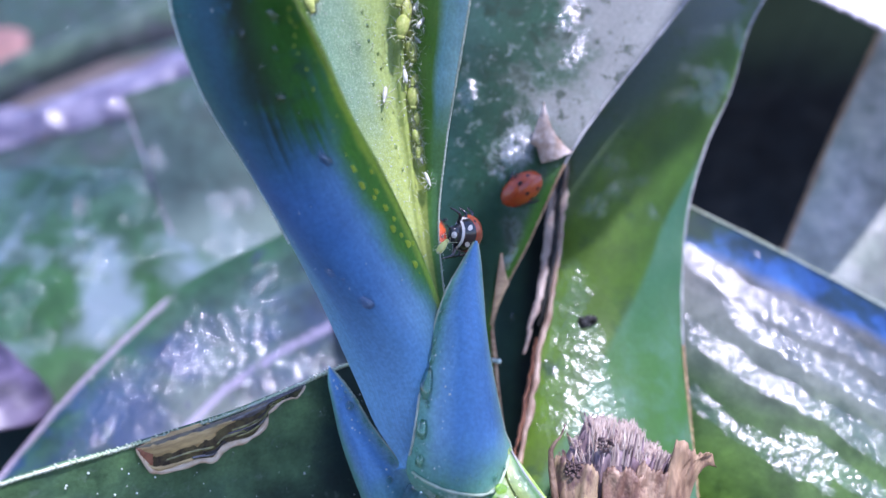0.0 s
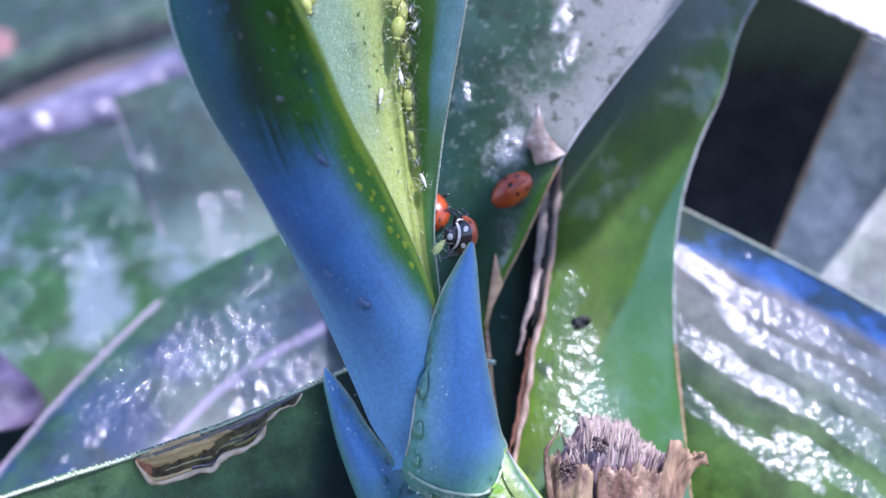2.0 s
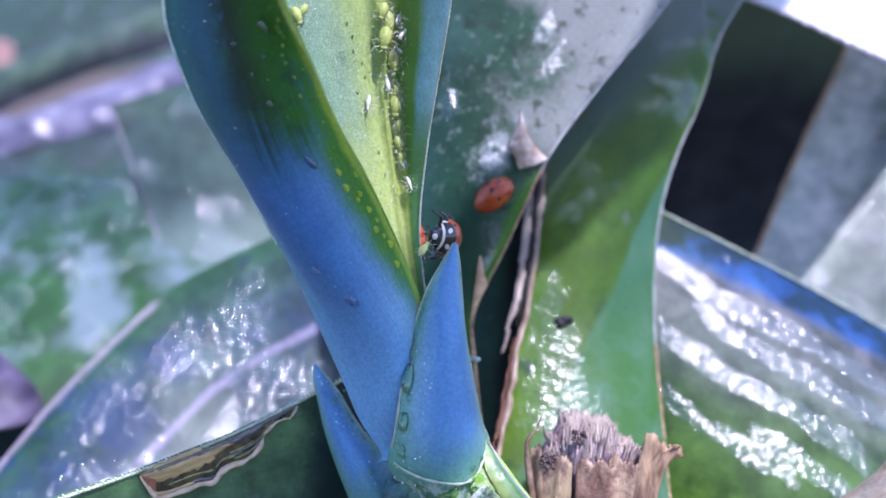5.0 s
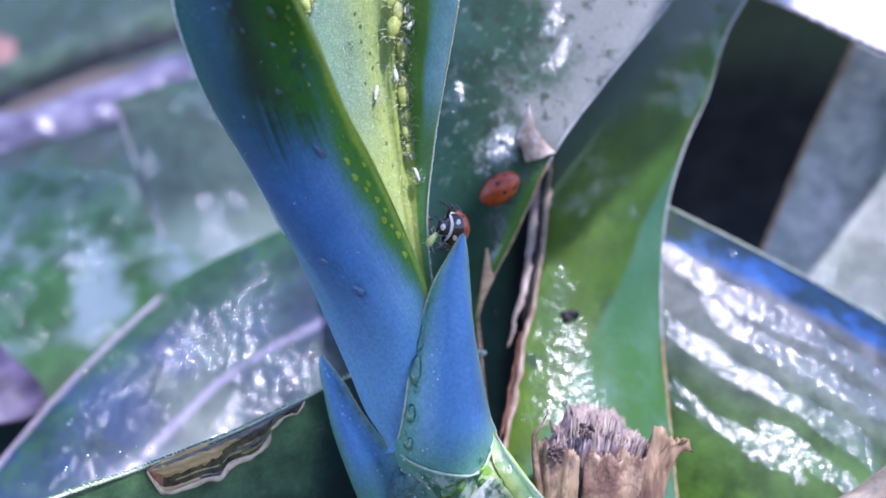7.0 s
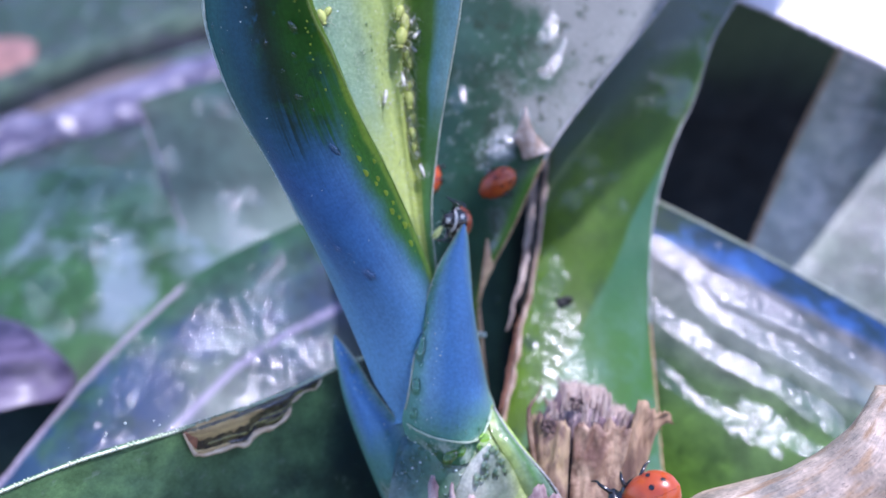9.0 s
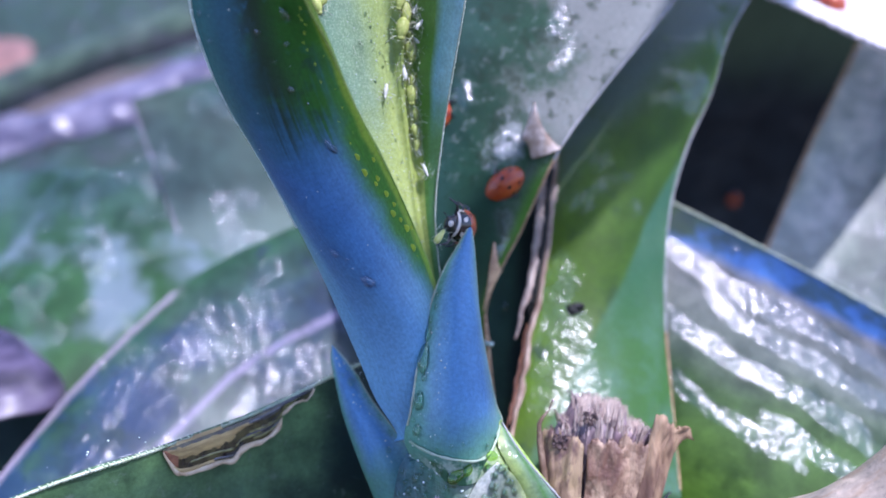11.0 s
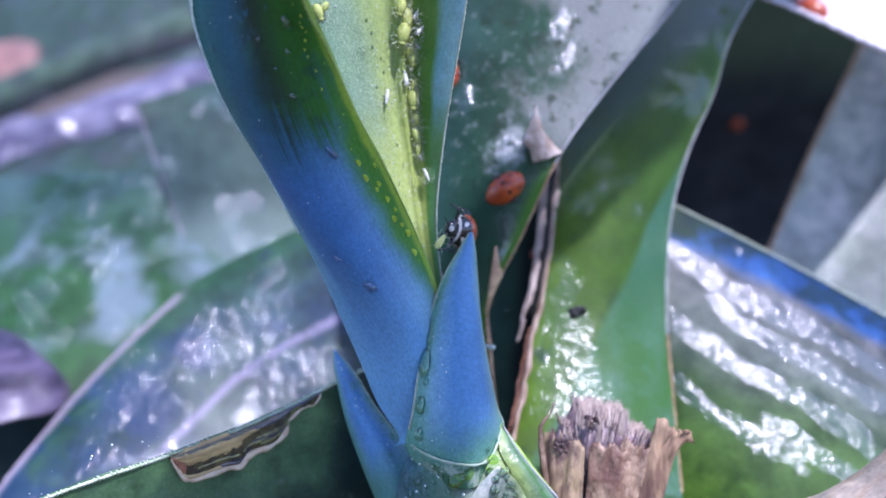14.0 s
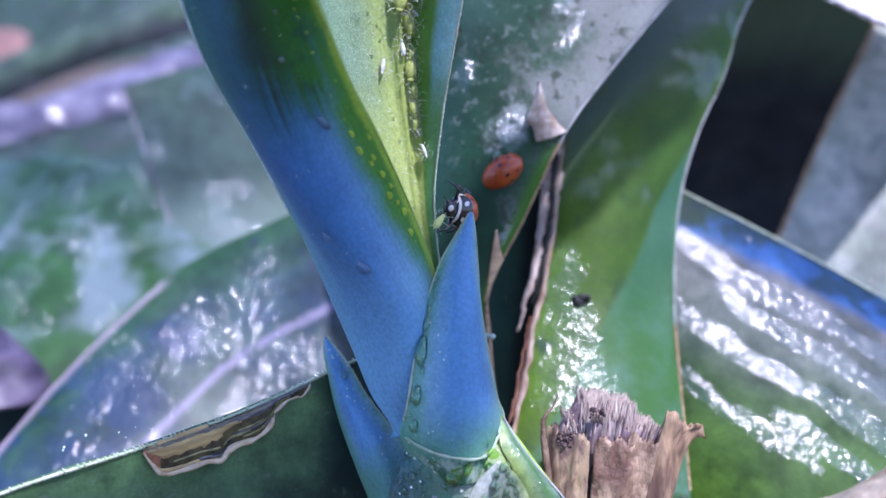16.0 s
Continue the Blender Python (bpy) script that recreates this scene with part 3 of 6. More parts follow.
# near-black base puts the deep shade into the leaf's colour
shade_leaf = leaf_material("shaded_leaf", ((0.0, (0.02, 0.032, 0.04)), (0.5, (0.016, 0.026, 0.034)), (1.0, (0.02, 0.032, 0.04))), blotch=(0.045, 0.055, 0.06), blotch_amount=0.5, rough=0.6, gloss=0.2, see_through=0, extra=lit_tip, mottle=0.9, streak=0.4)
# one half near-black: the gap's shade painted into the leaf
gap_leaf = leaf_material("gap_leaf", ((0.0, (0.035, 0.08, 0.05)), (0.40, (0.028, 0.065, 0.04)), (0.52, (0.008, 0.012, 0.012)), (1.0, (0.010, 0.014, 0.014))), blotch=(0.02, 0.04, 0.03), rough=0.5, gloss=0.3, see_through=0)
far_leaf = leaf_material("far_leaf", ((0.0, (0.032, 0.105, 0.028)), (0.5, (0.036, 0.11, 0.035)), (1.0, (0.05, 0.10, 0.085))), blotch=(0.02, 0.075, 0.025), blotch_amount=0.6, glints=1.0, rough=0.42, see_through=0.2, cover=(0.46, 0.56), extra=far_patches, mottle=0.8)
front_rim = plain_material("front_rim", (0.62, 0.68, 0.52), (0.38, 0.48, 0.28), 600, 0.5)
pale_rim = plain_material("pale_rim", (0.5, 0.55, 0.42), (0.35, 0.42, 0.3), 1500, 0.5)
tan_rim = plain_material("tan_rim", (0.54, 0.37, 0.20), (0.26, 0.14, 0.07), 1200, 0.7)
dry_fibre = plain_material("dry_fibre", (0.50, 0.38, 0.27), (0.22, 0.14, 0.09), 900, 0.75, stretch=(1, 1, 0.15))
soil = plain_material("soil", (0.06, 0.045, 0.035), (0.12, 0.09, 0.075), 40, 0.9, bump=0.8)

lilac_dry = plain_material("lilac_dry_leaf", (0.07, 0.06, 0.11), (0.24, 0.225, 0.30), 75, 0.40, coat=0.3)
mauve_dry = plain_material("mauve_dry_leaf", (0.014, 0.010, 0.026), (0.12, 0.095, 0.16), 130, 0.4, stretch=(0.5, 0.5, 3.0))
rust_dry = plain_material("rust_dry_leaf", (0.32, 0.17, 0.14), (0.18, 0.10, 0.09), 60, 0.6)
yellow_wart = plain_material("yellow_wart", (0.50, 0.62, 0.05), (0.36, 0.54, 0.04), 1600, 0.4)
# white base colour carries the overexposed sun on this leaf
sunlit_white = plain_material("sunlit_white_leaf", (0.80, 0.76, 0.78), (0.66, 0.62, 0.64), 300, 0.6)
frost_rim = plain_material("frost_rim", (0.72, 0.82, 0.74), (0.46, 0.62, 0.54), 1200, 0.4)
wax_rim = plain_material("wax_rim", (0.42, 0.42, 0.40), (0.26, 0.27, 0.26), 500, 0.55)
lilac_rim = plain_material("lilac_rim", (0.42, 0.36, 0.44), (0.30, 0.24, 0.30), 400, 0.5)
lime_skin = plain_material("lime_skin", (0.42, 0.55, 0.12), (0.25, 0.42, 0.08), 900, 0.35)
sheath_skin = leaf_material("sheath_skin", ((0.0, (0.06, 0.16, 0.20)), (0.20, (0.05, 0.16, 0.12)), (0.36, (0.10, 0.24, 0.13)), (0.50, (0.38, 0.46, 0.36)), (0.72, (0.32, 0.43, 0.20)), (0.88, (0.42, 0.50, 0.16)), (1.0, (0.06, 0.20, 0.10))), blotch=(0.5, 0.58, 0.45), blotch_amount=0.45, mottle=0.8, rough=0.3, glints=0.6, see_through=0.15)

collar_skin = plain_material("collar_skin", (0.50, 0.58, 0.44), (0.26, 0.40, 0.22), 900, 0.35)
pulp_skin = leaf_material("pulp_skin", ((0.0, (0.66, 0.68, 0.58)), (0.22, (0.72, 0.72, 0.66)), (0.45, (0.44, 0.48, 0.42)), (0.75, (0.36, 0.40, 0.32)), (1.0, (0.44, 0.52, 0.22))), blotch=(0.10, 0.20, 0.09), blotch_amount=0.7, mottle=1.0, rough=0.25, glints=0.9, see_through=0.2, film_slope=0.0006, streak=0.4)

flank_skin = leaf_material("flank_skin", ((0.0, (0.40, 0.50, 0.16)), (0.22, (0.36, 0.48, 0.16)), (0.45, (0.26, 0.38, 0.20)), (0.62, (0.10, 0.24, 0.06)), (0.82, (0.20, 0.32, 0.20)), (1.0, (0.30, 0.38, 0.30))), blotch=(0.08, 0.24, 0.06), blotch_amount=0.6, mottle=0.8, rough=0.3, glints=0.8, see_through=0.2, streak=0.3)
pink_dry = plain_material("pink_dry", (0.60, 0.48, 0.44), (0.22, 0.13, 0.14), 700, 0.6, stretch=(1, 1, 0.2), bump=0.4, vary=True)

# ---- ground ----
bm = bmesh.new()
bmesh.ops.create_grid(bm, x_segments=40, y_segments=40, size=40)
for v in bm.verts:
    v.co.z = noise.noise(v.co * 0.2) * 0.05 - 0.02
tagged(part("ground", bm, soil), "dark bare garden soil under the plants", "ground", kind="structure")

# ---- the big agave ----
agave = thing("agave", "large agave with broad glossy blue-green leaves, old torn margins", "succulent")

bm = bmesh.new()
tube(bm, [(0.03, 0.19, -0.02), (0.03, 0.19, 0.05), (0.03, 0.185, 0.11), (0.03, 0.18, 0.15)], [0.035, 0.034, 0.03, 0.02], 24)
part("trunk", bm, tan_rim, agave, "short woody base")

FRONT = [((-0.00189, 0.10686, 0.15179), (-0.00606, 0.11129, 0.19613), 0.002), ((-0.01414, 0.10446, 0.15399), (-0.01343, 0.10582, 0.19572), 0.002), ((-0.02712, 0.10127, 0.15692), (-0.02392, 0.0988, 0.19397), 0.002),
         ((-0.03965, 0.09704, 0.15992), (-0.03445, 0.09218, 0.19335), 0.002), ((-0.05289, 0.09101, 0.16382), (-0.04599, 0.0856, 0.19281), 0.002), ((-0.06554, 0.08382, 0.16745), (-0.05757, 0.07854, 0.19095), 0.002)]

front_leaf = leaf("leaf", FRONT, front_skin, agave, "dark green leaf with a torn dried margin", nv=90, nu=30)
margin(FRONT, 1.0, front_rim, front_leaf, "pale toothed rim", radius=0.00018, tooth=0.0004, gap=0.0003, count=520)

LEFT = [((-0.00222, 0.13836, 0.16817), (-0.01538, 0.17508, 0.19889), 0.002), ((-0.01326, 0.13622, 0.16523), (-0.02772, 0.16961, 0.19263), 0.002), ((-0.02599, 0.13348, 0.16061), (-0.04481, 0.16173, 0.1856), 0.002),
        ((-0.03555, 0.12533, 0.15578), (-0.05428, 0.15194, 0.17916), 0.002), ((-0.0448, 0.11661, 0.15229), (-0.06327, 0.14165, 0.17137), 0.002), ((-0.05498, 0.10842, 0.14733), (-0.07127, 0.13106, 0.16275), 0.002), ((-0.06071, 0.10129, 0.14234), (-0.07829, 0.12053, 0.15427), 0.002)]
left_leaf = leaf("leaf", LEFT, wet_leaf, agave, "broad wet leaf with pinkish margin and shining glare")
margin(LEFT, 1.0, lilac_rim, left_leaf, tooth=0, radius=0.00022, v0=0.40)

BACK = [((-0.00458, 0.10218, 0.17404), (0.0088, 0.1051, 0.17621), 0.002), ((-0.00325, 0.11034, 0.18475), (0.00781, 0.1126, 0.18512), 0.002), ((-0.00293, 0.1162, 0.195), (0.00661, 0.11684, 0.19677), 0.002), ((-0.00336, 0.12245, 0.20633), (0.01181, 0.12176, 0.20737), 0.002), ((-0.00296, 0.12857, 0.2173), (0.0171, 0.12559, 0.2179), 0.002),
        ((-0.00203, 0.13509, 0.22936), (0.02313, 0.13035, 0.22513), 0.001), ((-0.00211, 0.14147, 0.24105), (0.03129, 0.13568, 0.23391), 0.0), ((-0.00061, 0.15237, 0.25931), (0.04259, 0.14521, 0.24548), 0.0)]
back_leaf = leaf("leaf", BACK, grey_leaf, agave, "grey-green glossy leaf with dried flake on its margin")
margin(BACK, 1.0, tan_rim, back_leaf, "tan dried rim", radius=0.00018, tooth=0.0002, v1=0.55)
margin(BACK, 1.0, wax_rim, back_leaf, "pale waxy rim", radius=0.00022, tooth=0.0001, v0=0.55)

RIGHT = [((0.00877, 0.10393, 0.17447), (0.03451, 0.10856, 0.1711), 0.003), ((0.01109, 0.11314, 0.18222), (0.03456, 0.11805, 0.18109), 0.003), ((0.01373, 0.12183, 0.19147), (0.03474, 0.12793, 0.19216), 0.003), ((0.01616, 0.12794, 0.20095), (0.03586, 0.13508, 0.20448), 0.003),
         ((0.01774, 0.13468, 0.21068), (0.03895, 0.14026, 0.21432), 0.003), ((0.01938, 0.14043, 0.21773), (0.04351, 0.14543, 0.22268), 0.003), ((0.02466, 0.14819, 0.22736), (0.04761, 0.15272, 0.23103), 0.002), ((0.03485, 0.15483, 0.23682), (0.05294, 0.15927, 0.23732), 0.001), ((0.0451, 0.16497, 0.25005), (0.06439, 0.17093, 0.25182), 0.001)]
right_leaf = leaf("leaf", RIGHT, green_leaf, agave, "upright green leaf with brown dried margin and a dark hole")
margin(RIGHT, 0.0, tan_rim, right_leaf, "tan dried rim", radius=0.00026, tooth=0.0003)
margin(RIGHT, 1.0, wax_rim, right_leaf, "pale waxy rim", radius=0.00018, tooth=0, v0=0.22)
margin(RIGHT, 1.0, tan_rim, right_leaf, "brown dried rim", radius=0.00019, tooth=0.0003, v0=0.02, v1=0.22)

SIDE = [((0.02494, 0.14938, 0.21015), (0.02483, 0.12235, 0.16806), 0.002), ((0.04066, 0.14485, 0.20354), (0.03609, 0.10976, 0.16563), 0.002), ((0.05493, 0.14241, 0.19684), (0.04701, 0.103, 0.1646), 0.002), ((0.07037, 0.14058, 0.1889), (0.05936, 0.09963, 0.16117), 0.002), ((0.09421, 0.13791, 0.17571), (0.0788, 0.09972, 0.15557), 0.002)]
side_leaf = leaf("leaf", SIDE, streaked_leaf, agave, "broad wet leaf with rows of white glare")
margin(SIDE, 0.0, pale_rim, side_leaf, radius=0.0002, tooth=0)

FAR_RIGHT = [((0.05027, 0.15762, 0.15678), (0.09136, 0.14682, 0.15634), -0.003), ((0.06866, 0.17953, 0.18774), (0.10307, 0.16701, 0.18258), -0.003), ((0.08108, 0.19621, 0.20431), (0.11548, 0.18582, 0.20502), -0.003), ((0.09376, 0.21234, 0.21939), (0.1286, 0.20363, 0.22471), -0.003), ((0.1079, 0.23017, 0.23916), (0.14365, 0.22224, 0.2466), -0.003)]
far_right = leaf("leaf", FAR_RIGHT, evened_leaf, agave, "grey-green leaf further back with tan margin")
margin(FAR_RIGHT, 0.0, tan_rim, far_right, radius=0.0004, tooth=0)

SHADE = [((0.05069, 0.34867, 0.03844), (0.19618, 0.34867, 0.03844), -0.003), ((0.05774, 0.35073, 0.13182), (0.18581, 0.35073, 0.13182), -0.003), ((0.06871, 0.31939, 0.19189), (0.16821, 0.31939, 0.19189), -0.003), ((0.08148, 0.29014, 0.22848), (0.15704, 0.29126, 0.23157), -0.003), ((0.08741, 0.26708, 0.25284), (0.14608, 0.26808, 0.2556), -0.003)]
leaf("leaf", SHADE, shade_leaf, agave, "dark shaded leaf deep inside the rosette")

BRIGHT = [((0.05247, 0.23228, 0.25955), (0.04182, 0.19013, 0.24609), 0.0), ((0.06973, 0.22435, 0.25238), (0.05308, 0.17899, 0.23887), 0.0), ((0.08852, 0.21695, 0.24668), (0.06399, 0.16982, 0.23414), 0.0), ((0.10513, 0.20925, 0.24014), (0.07378, 0.16284, 0.22959), 0.0), ((0.12195, 0.20128, 0.23286), (0.08511, 0.15564, 0.22442), 0.0)]
bright = leaf("leaf", BRIGHT, sunlit_white, agave, "pale sunlit leaf with toothed edge")
margin(BRIGHT, 1.0, sunlit_white, bright, radius=0.0004, tooth=0.0012, gap=0.0012)

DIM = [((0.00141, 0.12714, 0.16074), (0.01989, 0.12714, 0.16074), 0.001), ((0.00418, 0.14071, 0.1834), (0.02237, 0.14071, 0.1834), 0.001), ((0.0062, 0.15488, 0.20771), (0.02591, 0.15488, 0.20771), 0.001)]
leaf("leaf", DIM, gap_leaf, agave, "narrow leaf in the gap, shade painted into its dark half")

# leaves further left
REAR = [((-0.05407, 0.18591, 0.16725), (-0.00289, 0.18774, 0.16644), 0.002), ((-0.05527, 0.19295, 0.17343), (-0.00542, 0.19611, 0.17482), 0.002), ((-0.06279, 0.20484, 0.18562), (-0.01084, 0.21296, 0.19186), 0.002), ((-0.07085, 0.21765, 0.19892), (-0.01977, 0.23355, 0.20751), 0.002), ((-0.07544, 0.22466, 0.20647), (-0.0428, 0.24243, 0.21436), 0.0)]
rear = leaf("leaf", REAR, hazy_leaf, agave, "grey-green leaf behind with a fine pink edge")
margin(REAR, 0.0, lilac_rim, rear, radius=0.00018, tooth=0)
FAR_LEFT = [((-0.0302, 0.17311, 0.15546), (-0.05001, 0.21356, 0.18766), 0.003), ((-0.05537, 0.17076, 0.14901), (-0.07215, 0.21489, 0.19133), 0.003), ((-0.0807, 0.16562, 0.14951), (-0.10309, 0.22264, 0.18921), 0.003), ((-0.11414, 0.16371, 0.14427), (-0.14118, 0.22606, 0.18401), 0.003)]
leaf("leaf", FAR_LEFT, far_leaf, agave, "blurred bright green leaf behind with wet glints")
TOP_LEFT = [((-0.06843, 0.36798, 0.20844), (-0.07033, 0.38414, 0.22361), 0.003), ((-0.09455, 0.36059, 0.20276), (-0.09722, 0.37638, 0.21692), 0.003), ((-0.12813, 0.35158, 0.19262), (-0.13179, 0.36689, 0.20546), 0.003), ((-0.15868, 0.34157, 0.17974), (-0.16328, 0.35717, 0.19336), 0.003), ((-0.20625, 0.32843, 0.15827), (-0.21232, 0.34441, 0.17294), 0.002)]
leaf("leaf", TOP_LEFT, shade_edged, agave, "distant grey-green leaf")
LILAC = [((-0.06853, 0.33069, 0.19371), (-0.07061, 0.34549, 0.20513), 0.003), ((-0.09228, 0.32275, 0.1865), (-0.09119, 0.33873, 0.20117), 0.004), ((-0.11902, 0.31425, 0.17778), (-0.12274, 0.32937, 0.19007), 0.004), ((-0.14119, 0.30808, 0.17543), (-0.14758, 0.32144, 0.18292), 0.003), ((-0.16441, 0.29821, 0.16294), (-0.16971, 0.31232, 0.17248), 0.002)]
leaf("leaf", LILAC, lilac_dry, agave, "shiny lilac-grey withered leaf", ripple=0.004, nu=26, nv=80)
WITHER = [((-0.06406, 0.28859, 0.16575), (-0.06862, 0.34139, 0.19388), 0.004), ((-0.09069, 0.28378, 0.16716), (-0.10495, 0.33167, 0.18178), 0.004), ((-0.11977, 0.27781, 0.16536), (-0.14017, 0.32308, 0.17279), 0.004), ((-0.16061, 0.27373, 0.15417), (-0.18276, 0.31943, 0.16278), 0.004)]
leaf("leaf", WITHER, dusky_leaf, agave, "dull grey-green leaf between withered ones", ripple=0.002)
HAZE = [((-0.0271, 0.55888, 0.17741), (-0.03055, 0.65738, 0.24337), 0.004), ((-0.1239, 0.55667, 0.17135), (-0.13967, 0.65489, 0.23653), 0.004), ((-0.2207, 0.55226, 0.15922), (-0.24879, 0.6524, 0.2297), 0.004), ((-0.33364, 0.54563, 0.14103), (-0.3761, 0.64494, 0.20919), 0.004)]
leaf("leaf", HAZE, dusky_leaf, agave, "far leaf in soft light")
RUST = [((-0.21648, 0.50325, 0.17078), (-0.22331, 0.52839, 0.18137), 0.002), ((-0.22557, 0.50225, 0.16802), (-0.2346, 0.52944, 0.18424), 0.003), ((-0.25344, 0.49904, 0.1592), (-0.26358, 0.52839, 0.18137), 0.003)]
leaf("leaf", RUST, rust_dry, agave, "rusty pink dried leaf")
MAUVE = [((-0.07063, 0.15458, 0.16304), (-0.07645, 0.16015, 0.16373), 0.002), ((-0.07121, 0.14938, 0.16337), (-0.08292, 0.16646, 0.16643), 0.004), ((-0.07589, 0.14449, 0.16455), (-0.09185, 0.17286, 0.16941), 0.005), ((-0.08486, 0.13915, 0.16449), (-0.10522, 0.174, 0.17255), 0.004)]
# near-black sheet that paints the shade beside the broad wet leaf
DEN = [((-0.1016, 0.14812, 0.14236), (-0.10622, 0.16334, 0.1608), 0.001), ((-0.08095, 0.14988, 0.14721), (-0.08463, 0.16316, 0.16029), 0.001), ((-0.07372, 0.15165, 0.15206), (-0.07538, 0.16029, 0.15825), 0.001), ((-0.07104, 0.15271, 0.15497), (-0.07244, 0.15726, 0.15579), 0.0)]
leaf("leaf", DEN, gap_shade_leaf, agave, "near-black sheet standing in for shade beside the broad wet leaf")
leaf("leaf", MAUVE, mauve_dry, agave, "mauve withered leaf tip", ripple=0.001)

# ---- the young plant ----
pup = thing("agave_pup", "young blue agave offshoot with a few upright waxy leaves", "succulent")
MAIN = [((-0.00368, 0.09482, 0.18891), (-0.00319, 0.09569, 0.18835), 0.0), ((-0.00723, 0.09628, 0.19291), (-0.0006, 0.09895, 0.19148), 0.004), ((-0.00985, 0.09737, 0.19884), (0.00073, 0.10145, 0.19833), 0.006), ((-0.01406, 0.09885, 0.20874), (-0.00039, 0.10118, 0.20637), 0.007), ((-0.01733, 0.09842, 0.21632), (-0.0032, 0.09911, 0.2153), 0.007), ((-0.02038, 0.09777, 0.22331), (-0.00616, 0.09567, 0.2234), 0.006),
        ((-0.02294, 0.09653, 0.22869), (-0.00893, 0.09278, 0.23008), 0.004), ((-0.02502, 0.09549, 0.23458), (-0.01143, 0.09008, 0.23727), 0.002), ((-0.02612, 0.09459, 0.2409), (-0.01316, 0.08753, 0.24197), 0.0), ((-0.02499, 0.09313, 0.24857), (-0.01427, 0.08466, 0.2487), -0.001)]
main_leaf = leaf("leaf", MAIN, blue_leaf, pup, "broad blue waxy leaf with green bare patch and yellow-dotted rim", thick=0.0022, nu=26, nv=80)
margin(MAIN, 1.0, lime_skin, main_leaf, "lime-green rim", radius=0.00013, tooth=0.00012, gap=0.0006, v0=0.3, count=260)
rnd = random.Random(5)
for k in range(40):
    v = 0.34 + 0.62 * (k + rnd.uniform(-0.5, 0.5)) / 40
    bm = bmesh.new()
    r = rnd.uniform(0.00016, 0.00042) * (1.35 if 0.4 < v < 0.6 else 0.45)
    at, out = leaf_sheet(MAIN, v, rnd.choice((rnd.uniform(0.93, 0.98), rnd.uniform(0.86, 0.95))))
    ball(bm, (0, 0, 0), (r * 0.8, r * 1.0, r * 0.14), 12, 8, Matrix.Translation(at + out * 0.00004) @ out.to_track_quat('Z', 'Y').to_matrix().to_4x4())
    part("wart", bm, yellow_wart, main_leaf, "small yellow wart near the rim")
margin(MAIN, 0.0, frost_rim, main_leaf, "pale frosted rim", radius=0.00017, tooth=0.00014, gap=0.0009, v0=0.42, count=200)


def fold(u):
    """A channelled leaf: deepest at the midrib, with a raised rib."""
    rib = max(0.0, 1 - abs(u - 0.58) / 0.07)
    return -(1 - abs(u - 0.64) / (0.64 if u < 0.64 else 0.36)) + 0.25 * rib


INNER = [((-0.00214, 0.10257, 0.1985), (0.00107, 0.10257, 0.1985), 0.001), ((-0.00325, 0.10394, 0.20518), (0.00013, 0.10486, 0.20624), 0.0005), ((-0.00547, 0.10477, 0.21332), (-0.00052, 0.10569, 0.21438), 0.0012), ((-0.00849, 0.10454, 0.22146), (0.00032, 0.1059, 0.22372), 0.0045), ((-0.01184, 0.10359, 0.23054), (0.00136, 0.1048, 0.23093), 0.008), ((-0.0149, 0.10242, 0.23901), (0.00273, 0.10364, 0.23945), 0.010), ((-0.01712, 0.1014, 0.24791), (0.00379, 0.10351, 0.24787), 0.011)]
inner = leaf("leaf", INNER, inner_leaf, pup, "pale green channelled inner leaf with yellow-green midrib", thick=0.0012, nu=36, nv=70, profile=fold, ripple=0.0001)
margin(INNER, 1.0, pale_rim, inner, radius=0.00011, tooth=0.00022, gap=0.0003, count=300)

YOUNG = [((-0.00248, 0.09148, 0.18703), (0.00668, 0.09351, 0.18677), 0.006), ((-0.00393, 0.09118, 0.19058), (0.00774, 0.09457, 0.19115), 0.006), ((-0.00323, 0.0918, 0.19459), (0.00697, 0.09545, 0.19355), 0.006), ((-0.00248, 0.09389, 0.19916), (0.00588, 0.0972, 0.19836), 0.005), ((-0.00153, 0.09653, 0.20352), (0.00501, 0.0994, 0.20295), 0.004), ((0.00013, 0.10032, 0.2078), (0.00457, 0.10144, 0.20766), 0.002), ((0.00219, 0.10284, 0.21092), (0.00432, 0.10277, 0.21074), 0.001), ((0.00369, 0.10389, 0.21322), (0.00394, 0.10386, 0.21316), 0.0)]
young = leaf("leaf", YOUNG, young_leaf, pup, "small pointed blue leaf beaded with dew", thick=0.0015, nu=20, nv=56, pointed=True)
margin(YOUNG, 1.0, pale_rim, young, radius=0.0001, tooth=0.0)
margin(YOUNG, 0.0, pale_rim, young, radius=0.00015, tooth=0.0, v0=0.22)

LOW = [((-0.00629, 0.09434, 0.17588), (-0.00161, 0.09525, 0.17839), 0.003), ((-0.00963, 0.09704, 0.18329), (-0.00308, 0.09749, 0.18455), 0.003), ((-0.01196, 0.09958, 0.18881), (-0.00524, 0.09898, 0.18717), 0.003), ((-0.01322, 0.10174, 0.1933), (-0.00833, 0.10033, 0.19089), 0.002), ((-0.01380, 0.10300, 0.19555), (-0.01093, 0.10222, 0.19450), 0.001), ((-0.01376, 0.10410, 0.19708), (-0.01358, 0.10408, 0.19702), 0.0)]
low = leaf("leaf", LOW, young_leaf, pup, "short blue leaf folded against the stem", thick=0.0012, nu=16, nv=44, pointed=True)

margin(LOW, 1.0, pale_rim, low, radius=0.00016, tooth=0.0)
bm = bmesh.new()
